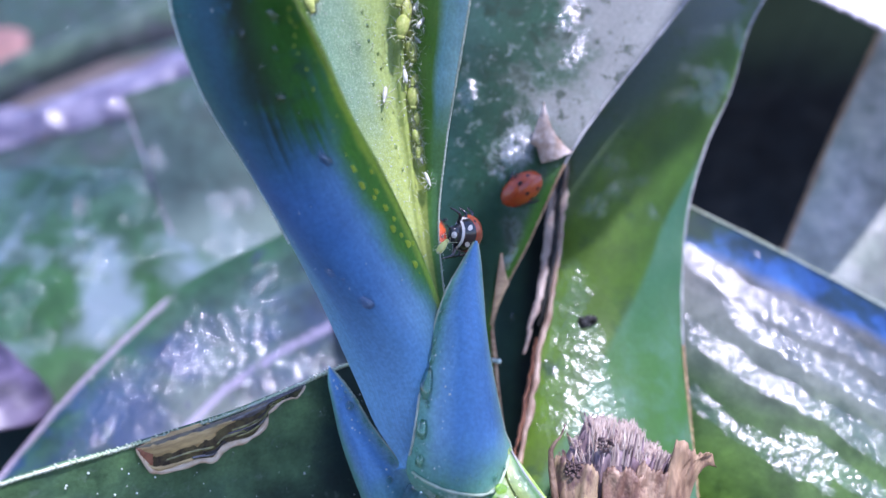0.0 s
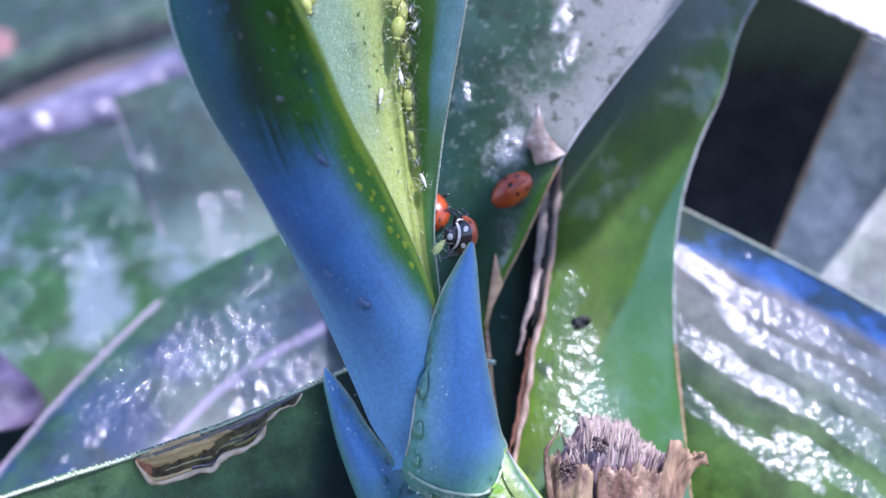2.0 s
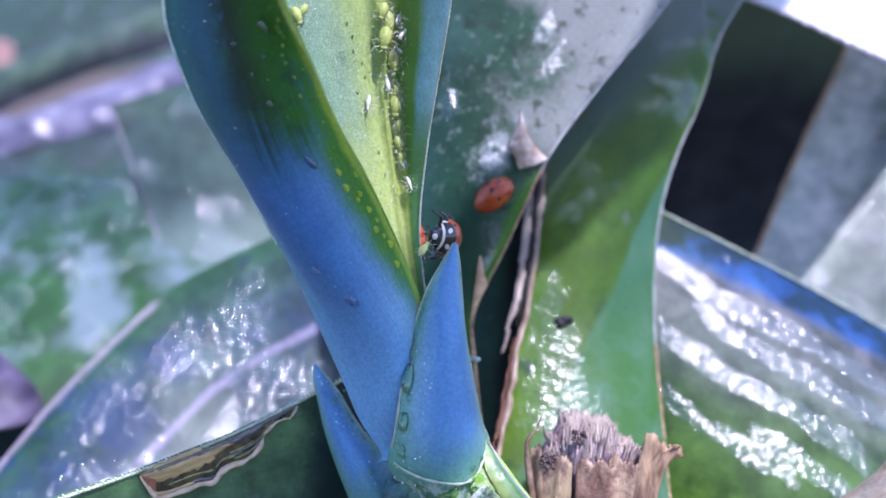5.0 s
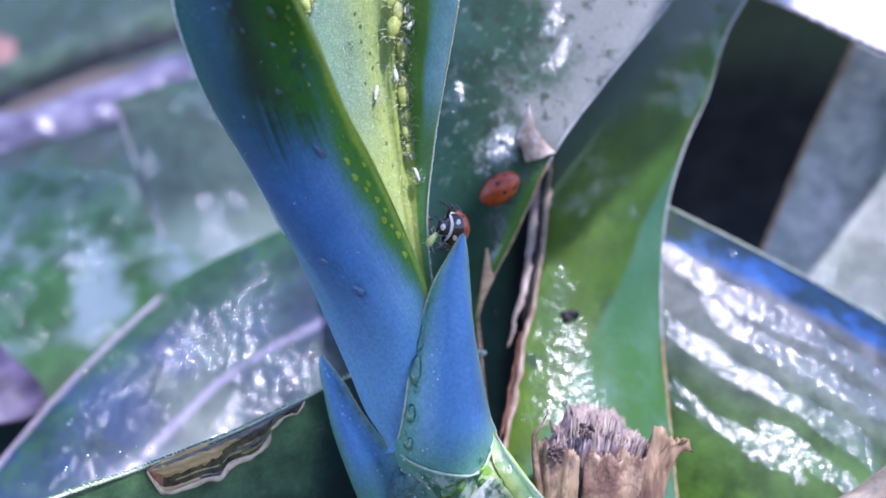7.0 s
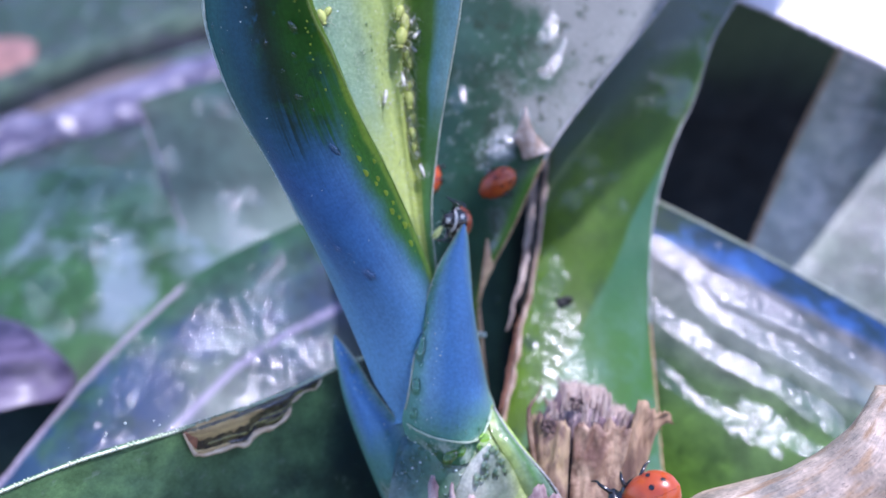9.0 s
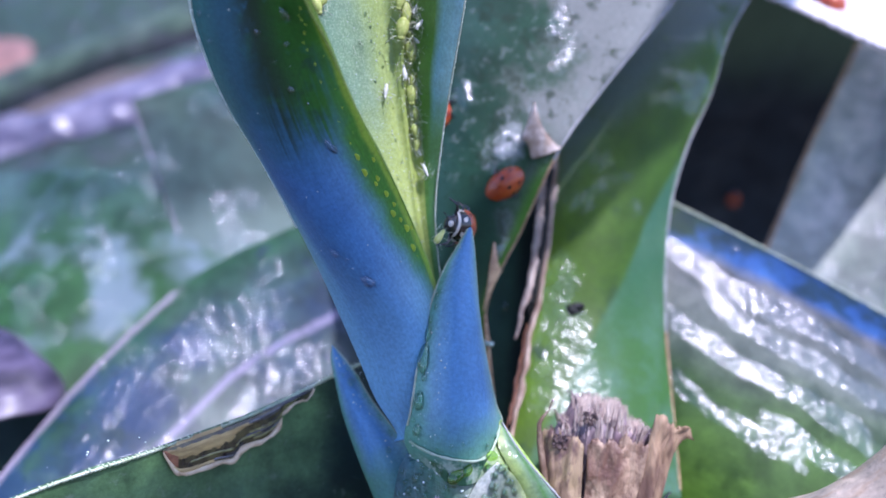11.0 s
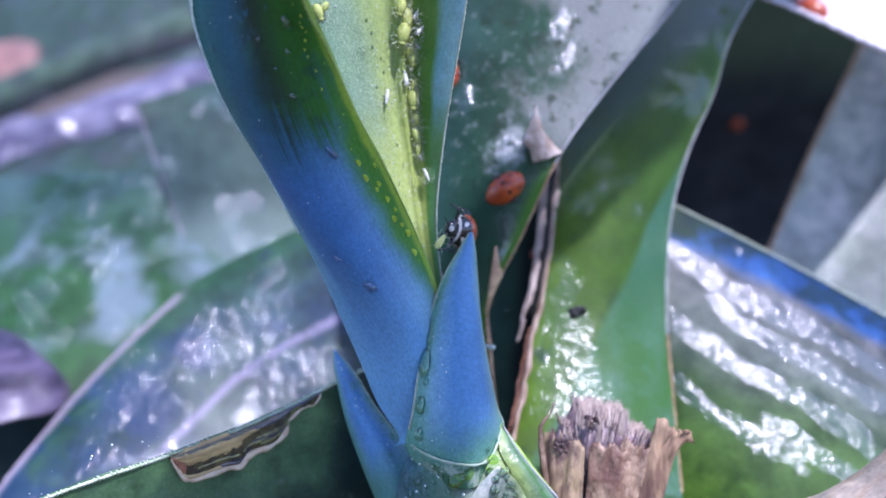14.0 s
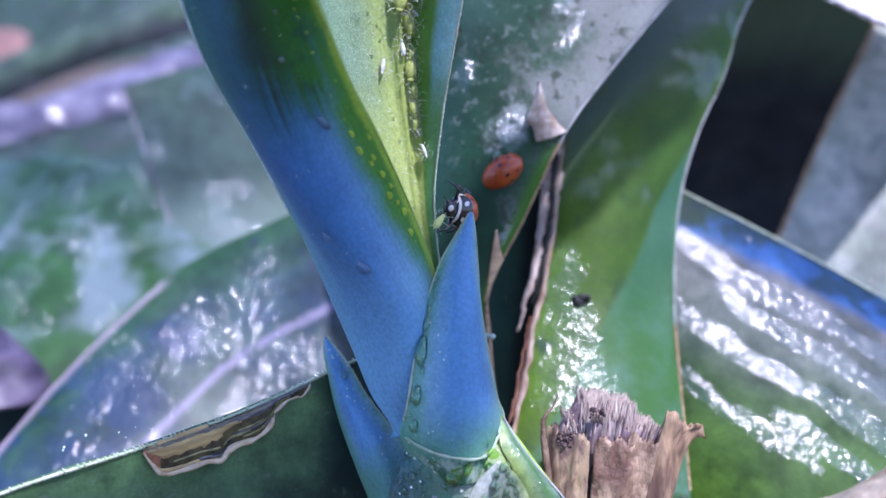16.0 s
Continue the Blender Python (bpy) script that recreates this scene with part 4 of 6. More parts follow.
tube(bm, [(0.006, 0.085, -0.01), (0.005, 0.083, 0.08), (0.00341, 0.09205, 0.16959), (0.00274, 0.0948, 0.17714), (0.00207, 0.09663, 0.18216), (0.00187, 0.098, 0.18593)], [0.007, 0.0075, 0.0075, 0.007, 0.006, 0.0045], 28)
part("stem", bm, inner_leaf, pup, "short green stem with papery sheath")

SHEATH = [((-0.00716, 0.08597, 0.17335), (0.01765, 0.08933, 0.17673), 0.004), ((-0.00593, 0.08896, 0.1801), (0.01439, 0.09088, 0.18245), 0.0045), ((-0.00494, 0.09154, 0.18573), (0.01133, 0.09231, 0.18639), 0.005), ((-0.00434, 0.09274, 0.18699), (0.00966, 0.09348, 0.18814), 0.0055), ((-0.00396, 0.09331, 0.18766), (0.00822, 0.09413, 0.18876), 0.0057)]
sheath_leaf = leaf("sheath", SHEATH, sheath_skin, pup, "wet pale green sheath round the stem", thick=0.0012, nu=22, nv=30)
bm = bmesh.new()
foot = [leaf_sheet(YOUNG, *q)[0] + leaf_sheet(YOUNG, *q)[1] * 0.0002 for q in ((0.159, 0.030), (0.138, 0.109), (0.126, 0.233), (0.118, 0.391), (0.106, 0.573), (0.103, 0.742), (0.130, 0.843), (0.172, 0.917))]
foot = [glide(foot, k / 40) for k in range(41)]
tube(bm, foot, [0.00017 + 0.00012 * noise.noise((k * 0.4, 3, 1)) for k in range(41)], 8)
part("collar", bm, collar_skin, sheath_leaf, "pale rim of the sheath")
bm = bmesh.new()
tube(bm, [(0.00713, 0.09447, 0.19231), (0.00811, 0.09345, 0.19097), (0.00955, 0.09256, 0.18912), (0.01113, 0.0918, 0.18704), (0.01366, 0.09072, 0.18407), (0.01893, 0.08933, 0.17673)], [0.00012, 0.0002, 0.0003, 0.00035, 0.0004, 0.0004], 8)
part("rib", bm, lime_skin, sheath_leaf, "bright yellow-green rib")
PAPER = [((0.0005, 0.0850, 0.1770), (0.0128, 0.0880, 0.1765), 0.001), ((0.0026, 0.0856, 0.1840), (0.0112, 0.0884, 0.1828), 0.0012), ((0.0042, 0.0862, 0.1876), (0.0095, 0.0884, 0.1868), 0.001), ((0.0057, 0.0868, 0.1892), (0.0082, 0.0880, 0.1887), 0.0005), ((0.0069, 0.0873, 0.1900), (0.0071, 0.0874, 0.1900), 0.0)]
leaf("scale", PAPER, pulp_skin, sheath_leaf, "whitish wet papery scale", thick=0.0003, nu=18, nv=30, ripple=0.0006)
leaf("scale", [((0.0105, 0.0886, 0.1770), (0.0185, 0.0893, 0.1770), 0.001), ((0.0098, 0.0889, 0.1835), (0.0152, 0.0897, 0.1830), 0.001), ((0.0086, 0.0893, 0.1878), (0.0119, 0.0907, 0.1868), 0.0008), ((0.0071, 0.0905, 0.1906), (0.0095, 0.0917, 0.1896), 0.0005), ((0.0073, 0.0932, 0.1924), (0.0075, 0.0934, 0.1923), 0.0)], flank_skin, sheath_leaf, "green sheath flank with pale wet edge", thick=0.0004, nu=18, nv=30, ripple=0.0003)
margin([((0.0105, 0.0884, 0.1770), (0.0185, 0.0889, 0.1770), 0.001), ((0.0098, 0.0887, 0.1835), (0.0152, 0.0893, 0.1830), 0.001), ((0.0086, 0.0891, 0.1878), (0.0119, 0.0903, 0.1868), 0.0008), ((0.0071, 0.0903, 0.1906), (0.0095, 0.0913, 0.1896), 0.0005), ((0.0073, 0.0930, 0.1924), (0.0075, 0.0932, 0.1923), 0.0)], 1.0, wax_rim, sheath_leaf, "pale wet edge of the sheath", radius=0.00016, tooth=0)
# withered shards of older sheaths at the foot
for k, (tip, foot_at, wide) in enumerate((((-0.0001, 0.0858, 0.1868), (0.0002, 0.0835, 0.1800), 0.0007), ((0.0023, 0.0858, 0.1858), (0.0022, 0.0835, 0.1800), 0.0004), ((0.0046, 0.0850, 0.1846), (0.0050, 0.0830, 0.1795), 0.0009), ((0.0132, 0.0858, 0.1856), (0.0120, 0.0838, 0.1795), 0.0012), ((0.0150, 0.0850, 0.1848), (0.0152, 0.0832, 0.1795), 0.0011), ((0.0075, 0.0846, 0.1838), (0.0080, 0.0828, 0.1795), 0.0010))):
    a, b = Vector(tip), Vector(foot_at)
    rows = []
    for j in range(11):
        q = j / 10
        c = a.lerp(b, q) + Vector((0.0004 * noise.noise((q * 4, k, 1)), 0, 0))
        w = 1.5 * wide * (0.16 + q ** 0.6) * (1 + 0.7 * noise.noise((q * 9, k, 4)))
        rows.append([c + Vector((w * e, -0.0004 * (1 - e * e), 0.0003 * noise.noise((e * 3, k, 7)) * (1 - q))) for e in (-1, -0.4, 0.3, 1)])
    strip(rows, 0.00012, "withered_shard", pink_dry, sheath_leaf, "pinkish withered shard")

# ---- an unseen added leaf, arching over from behind to shade the young plant ----
added_shade = thing("agave", "unseen agave leaves added to shade the plants", "succulent")
ARCH = [((0.12, -0.42, 0.0), (0.18, -0.42, 0.0), 0.0), ((0.10, -0.32, 0.30), (0.18, -0.32, 0.30), 0.004), ((0.065, -0.15, 0.445), (0.125, -0.15, 0.445), 0.004), ((0.055, -0.03, 0.462), (0.098, -0.03, 0.462), 0.003),
        ((0.056, 0.012, 0.456), (0.090, 0.012, 0.456), 0.002), ((0.046, 0.026, 0.452), (0.093, 0.026, 0.452), 0.001), ((0.060, 0.036, 0.452), (0.095, 0.036, 0.452), 0.001), ((0.078, 0.042, 0.45), (0.097, 0.042, 0.45), 0.001), ((0.080, 0.056, 0.447), (0.093, 0.058, 0.447), 0.0), ((0.084, 0.0640, 0.4455), (0.088, 0.0645, 0.4455), 0.0)]
leaf("leaf", ARCH, dark_leaf, added_shade, "unseen added leaf that shades the young plant")

# a second unseen leaf, added behind to shade the top of the upright green leaf
def over(p, k=0.15):
    return Vector(p) + SUN * k


shelter = [((0.16, 0.66, 0.0), (0.24, 0.66, 0.0), 0.0), ((0.14, 0.50, 0.30), (0.22, 0.50, 0.30), 0.003), ((0.105, 0.32, 0.44), (0.19, 0.32, 0.44), 0.003), (over((0.0450, 0.1620, 0.2600)), over((0.0735, 0.1840, 0.2443)), 0.002), (over((0.0380, 0.1490, 0.2440)), over((0.0505, 0.1554, 0.2325)), 0.001),
           (over((0.0313, 0.1368, 0.2339)), over((0.0445, 0.1476, 0.2257)), 0.0), (over((0.0238, 0.1308, 0.2251)), over((0.0384, 0.1425, 0.2177)), 0.0), (over((0.0181, 0.1261, 0.2180)), over((0.0295, 0.1356, 0.2104)), 0.0), (over((0.0152, 0.1240, 0.2130)), over((0.0225, 0.1311, 0.2037)), 0.0)]
leaf("leaf", shelter, dark_leaf, added_shade, "unseen added leaf that shades the upright green leaf")

# ---- dried and torn bits of the leaves ----
cream = plain_material("cream_fibre", (0.84, 0.72, 0.50), (0.62, 0.46, 0.28), 700, 0.6, vary=True)
hollow = plain_material("dark_dry_flesh", (0.11, 0.10, 0.035), (0.018, 0.018, 0.012), 500, 0.25, coat=0.6, bump=0.6)
straw = plain_material("straw_skin", (0.60, 0.46, 0.20), (0.32, 0.23, 0.09), 900, 0.45, stretch=(0.2, 0.5, 1.6), bump=0.5)
rust_skin = plain_material("rust_skin", (0.36, 0.16, 0.08), (0.18, 0.07, 0.04), 700, 0.6, bump=0.5)
olive_flesh = plain_material("olive_flesh", (0.26, 0.26, 0.07), (0.10, 0.10, 0.03), 700, 0.25, coat=0.6, bump=0.5)
grey_film = plain_material("grey_film", (0.17, 0.17, 0.17), (0.05, 0.05, 0.055), 520, 0.22, coat=0.8, bump=0.6)
black_pit = plain_material("black_pit", (0.012, 0.012, 0.01), (0.03, 0.03, 0.025), 900, 0.6)
grey_wood = plain_material("grey_brown_wood", (0.56, 0.45, 0.41), (0.17, 0.11, 0.11), 700, 0.75, stretch=(1, 1, 0.10), bump=0.5, vary=True)
tan_skin = plain_material("tan_skin", (0.72, 0.50, 0.28), (0.42, 0.27, 0.15), 500, 0.6, stretch=(0.4, 1, 1.5))
brown_husk = plain_material("brown_husk", (0.52, 0.37, 0.24), (0.17, 0.09, 0.055), 260, 0.5, stretch=(1, 1, 0.8), bump=0.8, vary=True, stain=(0.13, 0.065, 0.045))
lilac_wood = plain_material("lilac_wood", (0.44, 0.33, 0.34), (0.18, 0.11, 0.13), 700, 0.7, stretch=(1, 1, 0.12), bump=0.5, vary=True)
fibre_husk = plain_material("fibre_husk", (0.46, 0.31, 0.18), (0.13, 0.07, 0.045), 700, 0.65, stretch=(1, 0.6, 0.16), bump=0.8)
pale_wood = plain_material("bleached_wood", (0.82, 0.69, 0.58), (0.46, 0.34, 0.28), 800, 0.7, stretch=(1, 1, 0.14), bump=0.5, vary=True)
gold_husk = plain_material("golden_husk", (0.56, 0.42, 0.22), (0.24, 0.15, 0.11), 300, 0.6, stretch=(1, 1, 0.3), bump=0.6, vary=True, stain=(0.12, 0.06, 0.07))
flake_skin = plain_material("flake_skin", (0.66, 0.56, 0.48), (0.36, 0.25, 0.17), 480, 0.7, bump=0.5)
border_skin = plain_material("border_skin", (0.58, 0.44, 0.34), (0.28, 0.18, 0.12), 420, 0.65, stretch=(1, 1, 0.3), bump=0.5)
char = plain_material("dark_rot", (0.05, 0.03, 0.035), (0.12, 0.08, 0.07), 900, 0.8)
def flecks(nt, u, v, ob, col):
    """Short dark flecks and tan stains lying along the dry leaf."""
    tc = nt.nodes.new("ShaderNodeTexCoord")
    col = mixed(nt, step(nt, grain(nt, tc.outputs["UV"], 1.0, 4.0, 0.6, (7, 5, 1)), 0.48, 0.66), col, (0.42, 0.28, 0.17))
    k = step(nt, grain(nt, tc.outputs["UV"], 1.0, 3.0, 0.6, (70, 34, 1)), 0.62, 0.70)
    return mixed(nt, maths(nt, "MULTIPLY", k, 0.85), col, (0.07, 0.05, 0.05))


old_dry = leaf_material("old_dry_leaf", ((0.0, (0.58, 0.45, 0.30)), (0.3, (0.62, 0.51, 0.40)), (0.7, (0.54, 0.44, 0.37)), (1.0, (0.42, 0.32, 0.25))), extra=flecks, blotch=(0.36, 0.27, 0.20), blotch_amount=0.5, rough=0.65, gloss=0.25, see_through=0, streak=0.5, mottle=0.9)


def on_leaf(stations, v, u, lift=0.0, profile=belly):
    p, n = leaf_sheet(stations, v, u, profile)
    return p + n * lift


# the split margin of the front leaf: hollow bed, dried skin above, curled cream lip below
LIP = [(0.268, 0.996), (0.282, 0.972), (0.305, 0.978), (0.338, 0.966), (0.352, 0.925), (0.384, 0.902), (0.426, 0.906), (0.450, 0.876), (0.487, 0.886), (0.549, 0.886), (0.570, 0.915), (0.590, 0.992)]
rows, lip = [], []
for k in range(61):
    v, u, _ = glide([Vector((a, b, 0)) for a, b in LIP], k / 60)
    u += 0.006 * noise.noise((k * 0.35, 2.0, 0.0))
    rows.append([on_leaf(FRONT, v, 1.0 + (u - 1.0) * q, h) for q, h in ((1.0, 0.0002), (0.85, 0.00025), (0.5, 0.0003), (0.25, 0.0003), (0.0, 0.0004))])
    lip.append(on_leaf(FRONT, v, u, 0.0004 + 0.0003 * noise.noise((k * 0.3, 0, 5))))
strip(rows, 0.0002, "torn_bed", hollow, front_leaf, "dark dried flesh in the split")
bm = bmesh.new()
tube(bm, lip, [0.00012 + 0.00030 * math.sin(math.pi * k / 60) ** 0.5 * (0.25 + 0.75 * min(1.0, max(0.0, (k - 14) / 18)) + 0.6 * noise.noise((k * 0.25, 7, 1))) for k in range(61)], 8)
part("torn_lip", bm, cream, front_leaf, "curled cream lip of dried skin")
shreds = [(37, 58, -0.10, 0.60, straw, "straw-coloured dried skin along the split"), (30, 46, 0.02, 0.34, straw, "straw-coloured dried skin along the split"), (0, 31, -0.06, 0.36, grey_film, "grey glossy dried skin"), (52, 60, 0.0, 1.02, rust_skin, "rusty brown corner"), (44, 57, 0.80, 0.97, straw, "straw-coloured fold under the split")]
rnd = random.Random(14)
for k in range(16):
    k0, q0 = rnd.randint(10, 38), rnd.uniform(0.28, 0.80)
    shreds.append((k0, k0 + rnd.randint(4, 10), q0, q0 + rnd.uniform(0.06, 0.14), *rnd.choice(((olive_flesh, "olive torn flesh"), (olive_flesh, "olive torn flesh"), (black_pit, "black rotten flesh"), (grey_film, "grey glossy dried skin")))))
for k0, k1, q0, q1, mat, label in shreds:
    rows = []
    for k in range(k0, k1 + 1):
        v, u, _ = glide([Vector((a, b, 0)) for a, b in LIP], k / 60)
        e = math.sin(math.pi * (k - k0 + 0.6) / (k1 - k0 + 1.2)) ** 0.35
        c, h = (q0 + q1) / 2, (q1 - q0) / 2 * (e + 0.35 * noise.noise((k * 0.55, q0 * 9, 9)))
        rows.append([on_leaf(FRONT, v, 1.0 + (u - 1.0) * (c + h * q), 0.00042 + 0.00022 * math.cos(q * 1.6) + 0.0001 * noise.noise((k * 0.8, q * 2, 4))) for q in (-1, -0.33, 0.33, 1)])
    strip(rows, 0.00015, "dried_skin", mat, front_leaf, label)

# papery flake and shreds on the margin of the grey leaf
rows = [[(0.01318, 0.12517, 0.22493), (0.01334, 0.12525, 0.22484)], [(0.01268, 0.12476, 0.22321), (0.01381, 0.12496, 0.22317)], [(0.01211, 0.12433, 0.22143), (0.01448, 0.12497, 0.22143)], [(0.0116, 0.12396, 0.21984), (0.01377, 0.12343, 0.22013), (0.0153, 0.12517, 0.22024)][::2], [(0.01239, 0.1241, 0.21905), (0.01626, 0.12527, 0.21906)], [(0.01303, 0.12377, 0.21698), (0.01737, 0.12535, 0.21811)]]
rows = [[Vector(r[0]).lerp(Vector(r[1]), q) + Vector((0, -0.0006 * math.sin(3.1 * q) + 0.0004 * noise.noise((i, q * 3, 0)), 0)) for q in (0, 0.25, 0.5, 0.75, 1)] for i, r in enumerate(rows)]
rows = [[glide([r[c] for r in rows], k / 24) + Vector((0.00016 * noise.noise((k * 0.9, c * 2, 8)), 0.0003 * noise.noise((k * 0.5, c, 3)), 0.00012 * noise.noise((k * 0.8, c * 3, 1)))) for c in range(5)] for k in range(25)]
strip(rows, 0.00012, "dried_flake", flake_skin, back_leaf, "papery tan flake")
rows = [[(0.0076, 0.11916, 0.20607), (0.00782, 0.11916, 0.20607)], [(0.00715, 0.11809, 0.20313), (0.00838, 0.11861, 0.20309)], [(0.00687, 0.11751, 0.20096), (0.00886, 0.11871, 0.20192)], [(0.00658, 0.11698, 0.19891), (0.0075, 0.11768, 0.19967)], [(0.00614, 0.1164, 0.19672), (0.00636, 0.11645, 0.19686)]]
strip([[Vector(r[0]).lerp(Vector(r[1]), q) for q in (0, 0.5, 1)] for r in rows], 0.0001, "dried_shred", tan_skin, back_leaf, "brown ragged shred")
rows = [[(0.00625, 0.11549, 0.19657), (0.00671, 0.11572, 0.19662)], [(0.00654, 0.11416, 0.19351), (0.00714, 0.11434, 0.19342)], [(0.00681, 0.11254, 0.19021), (0.00742, 0.11272, 0.19011)], [(0.00737, 0.11074, 0.18703), (0.00782, 0.11092, 0.18693)]]
strip([[Vector(r[0]).lerp(Vector(r[1]), q) for q in (0, 0.5, 1)] for r in rows], 0.0002, "dried_shred", tan_rim, back_leaf, "thin brown dried edge")

# a pale broken tooth that stands off the dried edge
bm = bmesh.new()
tube(bm, [(0.0062, 0.1140, 0.1930), (0.0070, 0.1134, 0.1931), (0.00745, 0.1131, 0.1932)], [0.00035, 0.00030, 0.00034], 10)
part("tooth", bm, frost_rim, back_leaf, "pale green broken tooth")

# brown dried border of the upright green leaf
for off, wid, va, vb, mat, seed, label in ((-0.105, 0.055, 0.24, 0.58, pale_wood, 1.0, "greyish weathered border strip"), (-0.050, 0.036, 0.28, 0.58, black_pit, 4.0, "dark split in the border"), (-0.022, 0.040, 0.05, 0.58, border_skin, 8.0, "brown dried border strip"), (-0.045, 0.022, 0.05, 0.26, rust_skin, 2.0, "rusty thin edge")):
    rows = []
    for k in range(60):
        v = va + (vb - va) * k / 59
        j = 0.014 * noise.noise((k * 0.16, seed, 0)) + 0.008 * noise.noise((k * 0.9, seed, 3))
        w = wid * (0.85 + 0.6 * noise.noise((k * 0.22, seed, 6)) + 0.4 * noise.noise((k * 1.1, seed, 2)))
        w = max(w, 0.008) * min(1.0, 0.2 + 8 * (v - va), 0.2 + 8 * (vb - v))
        rows.append([on_leaf(RIGHT, v, off + j + w * q, 0.0007 + 0.0003 * math.sin(3 * q) + 0.0002 * noise.noise((k * 0.5, q * 2, seed))) for q in (0, 0.33, 0.66, 1)])
    strip(rows, 0.00025, "dried_border", mat, right_leaf, label)
rnd = random.Random(8)
bm = bmesh.new()
for k in range(14):
    c = on_leaf(RIGHT, 0.270, 0.266, 0.0002)
    ball(bm, c + Vector((rnd.uniform(-1, 1), rnd.uniform(-0.2, 0.2), rnd.uniform(-0.7, 0.7))) * 0.0011, (rnd.uniform(0.0004, 0.0009), 0.0003, rnd.uniform(0.0003, 0.0008)), 8, 6)
part("pit", bm, black_pit, right_leaf, "black rotten pit")

# old dried leaf at the foot
OLD = [((0.02454, 0.07961, 0.18225), (0.02659, 0.07238, 0.17973), 0.002), ((0.03211, 0.08138, 0.18755), (0.03577, 0.07174, 0.1842), 0.003), ((0.04248, 0.08227, 0.1904), (0.04459, 0.07105, 0.18856), 0.004), ((0.04902, 0.08355, 0.19425), (0.05152, 0.07267, 0.19342), 0.004), ((0.05199, 0.08589, 0.19806), (0.05385, 0.07669, 0.19902), 0.002), ((0.05263, 0.08668, 0.19882), (0.05337, 0.07957, 0.20123), 0.0)]
leaf("leaf", OLD, old_dry, agave, "old dried pale brown curled leaf", thick=0.002, ripple=0.0012)

# ---- cut stalk ----
stalk = thing("cut_stalk", "weathered brown stub of a cut fibrous flower stalk", "stalk")
foot, crown = Vector((0.01989, 0.09617, 0.17361)), Vector((0.02146, 0.09991, 0.18389))
up = (crown - foot).normalized()
side = Vector((1, 0, 0)) - up * up.x
side.normalize()
deep = up.cross(side)
bm = bmesh.new()
tube(bm, [(foot.x, foot.y, -0.01), (foot.x, foot.y, 0.08), foot - up * 0.01, foot, crown + up * 0.002], [0.008, 0.008, 0.0075, 0.006, 0.004], 20)
part("core", bm, char, stalk, "dark rotten core")


def top_height(x, front):
    """How high the broken fibres stand, across the stub."""
    if x < -6.2:
        return 2.0
    if x < -4.6:
        return 3.0 if front else 4.0
    if x < 2.0:
        return 7.0 - 0.10 * abs(x + 2.5) if not front else 5.4 - 0.25 * abs(x + 1)
    if x < 4.6:
        return 4.6
    return 3.6 + 0.3 * (x - 4.6)


# solid wood under the loose fibres, ridged along the grain, its top broken
rows = []
for j in range(18):
    row = []
    for i in range(181):
        a = 2 * math.pi * i / 180
        q = min(1.0, j / 13)
        inner = (1.0, 0.93, 0.72, 0.45, 0.12)[max(0, j - 13)]
        x, y = math.cos(a) * 7.0 * inner, math.sin(a) * 4.4 * inner
        h = top_height(x * 0.95, y < -1.0) - 1.3 + 0.5 * noise.noise((x * 0.8, y * 0.8, 5)) + 0.6 * noise.noise((x * 3.1, y * 3.1, 2))
        k = (0.80 + 0.2 * q) * (1 + 0.06 * noise.noise((x * 2.6, y * 2.6, q * 0.8)) + 0.04 * noise.noise((x * 7, y * 7, q)))
        row.append(crown + (side * x * k + deep * y * k + up * (-9 + (h + 9) * q)) * 0.001)
    rows.append(row)
strip(rows, 0.0002, "wood", lilac_wood, stalk, "grey-brown weathered wood")
rnd = random.Random(12)
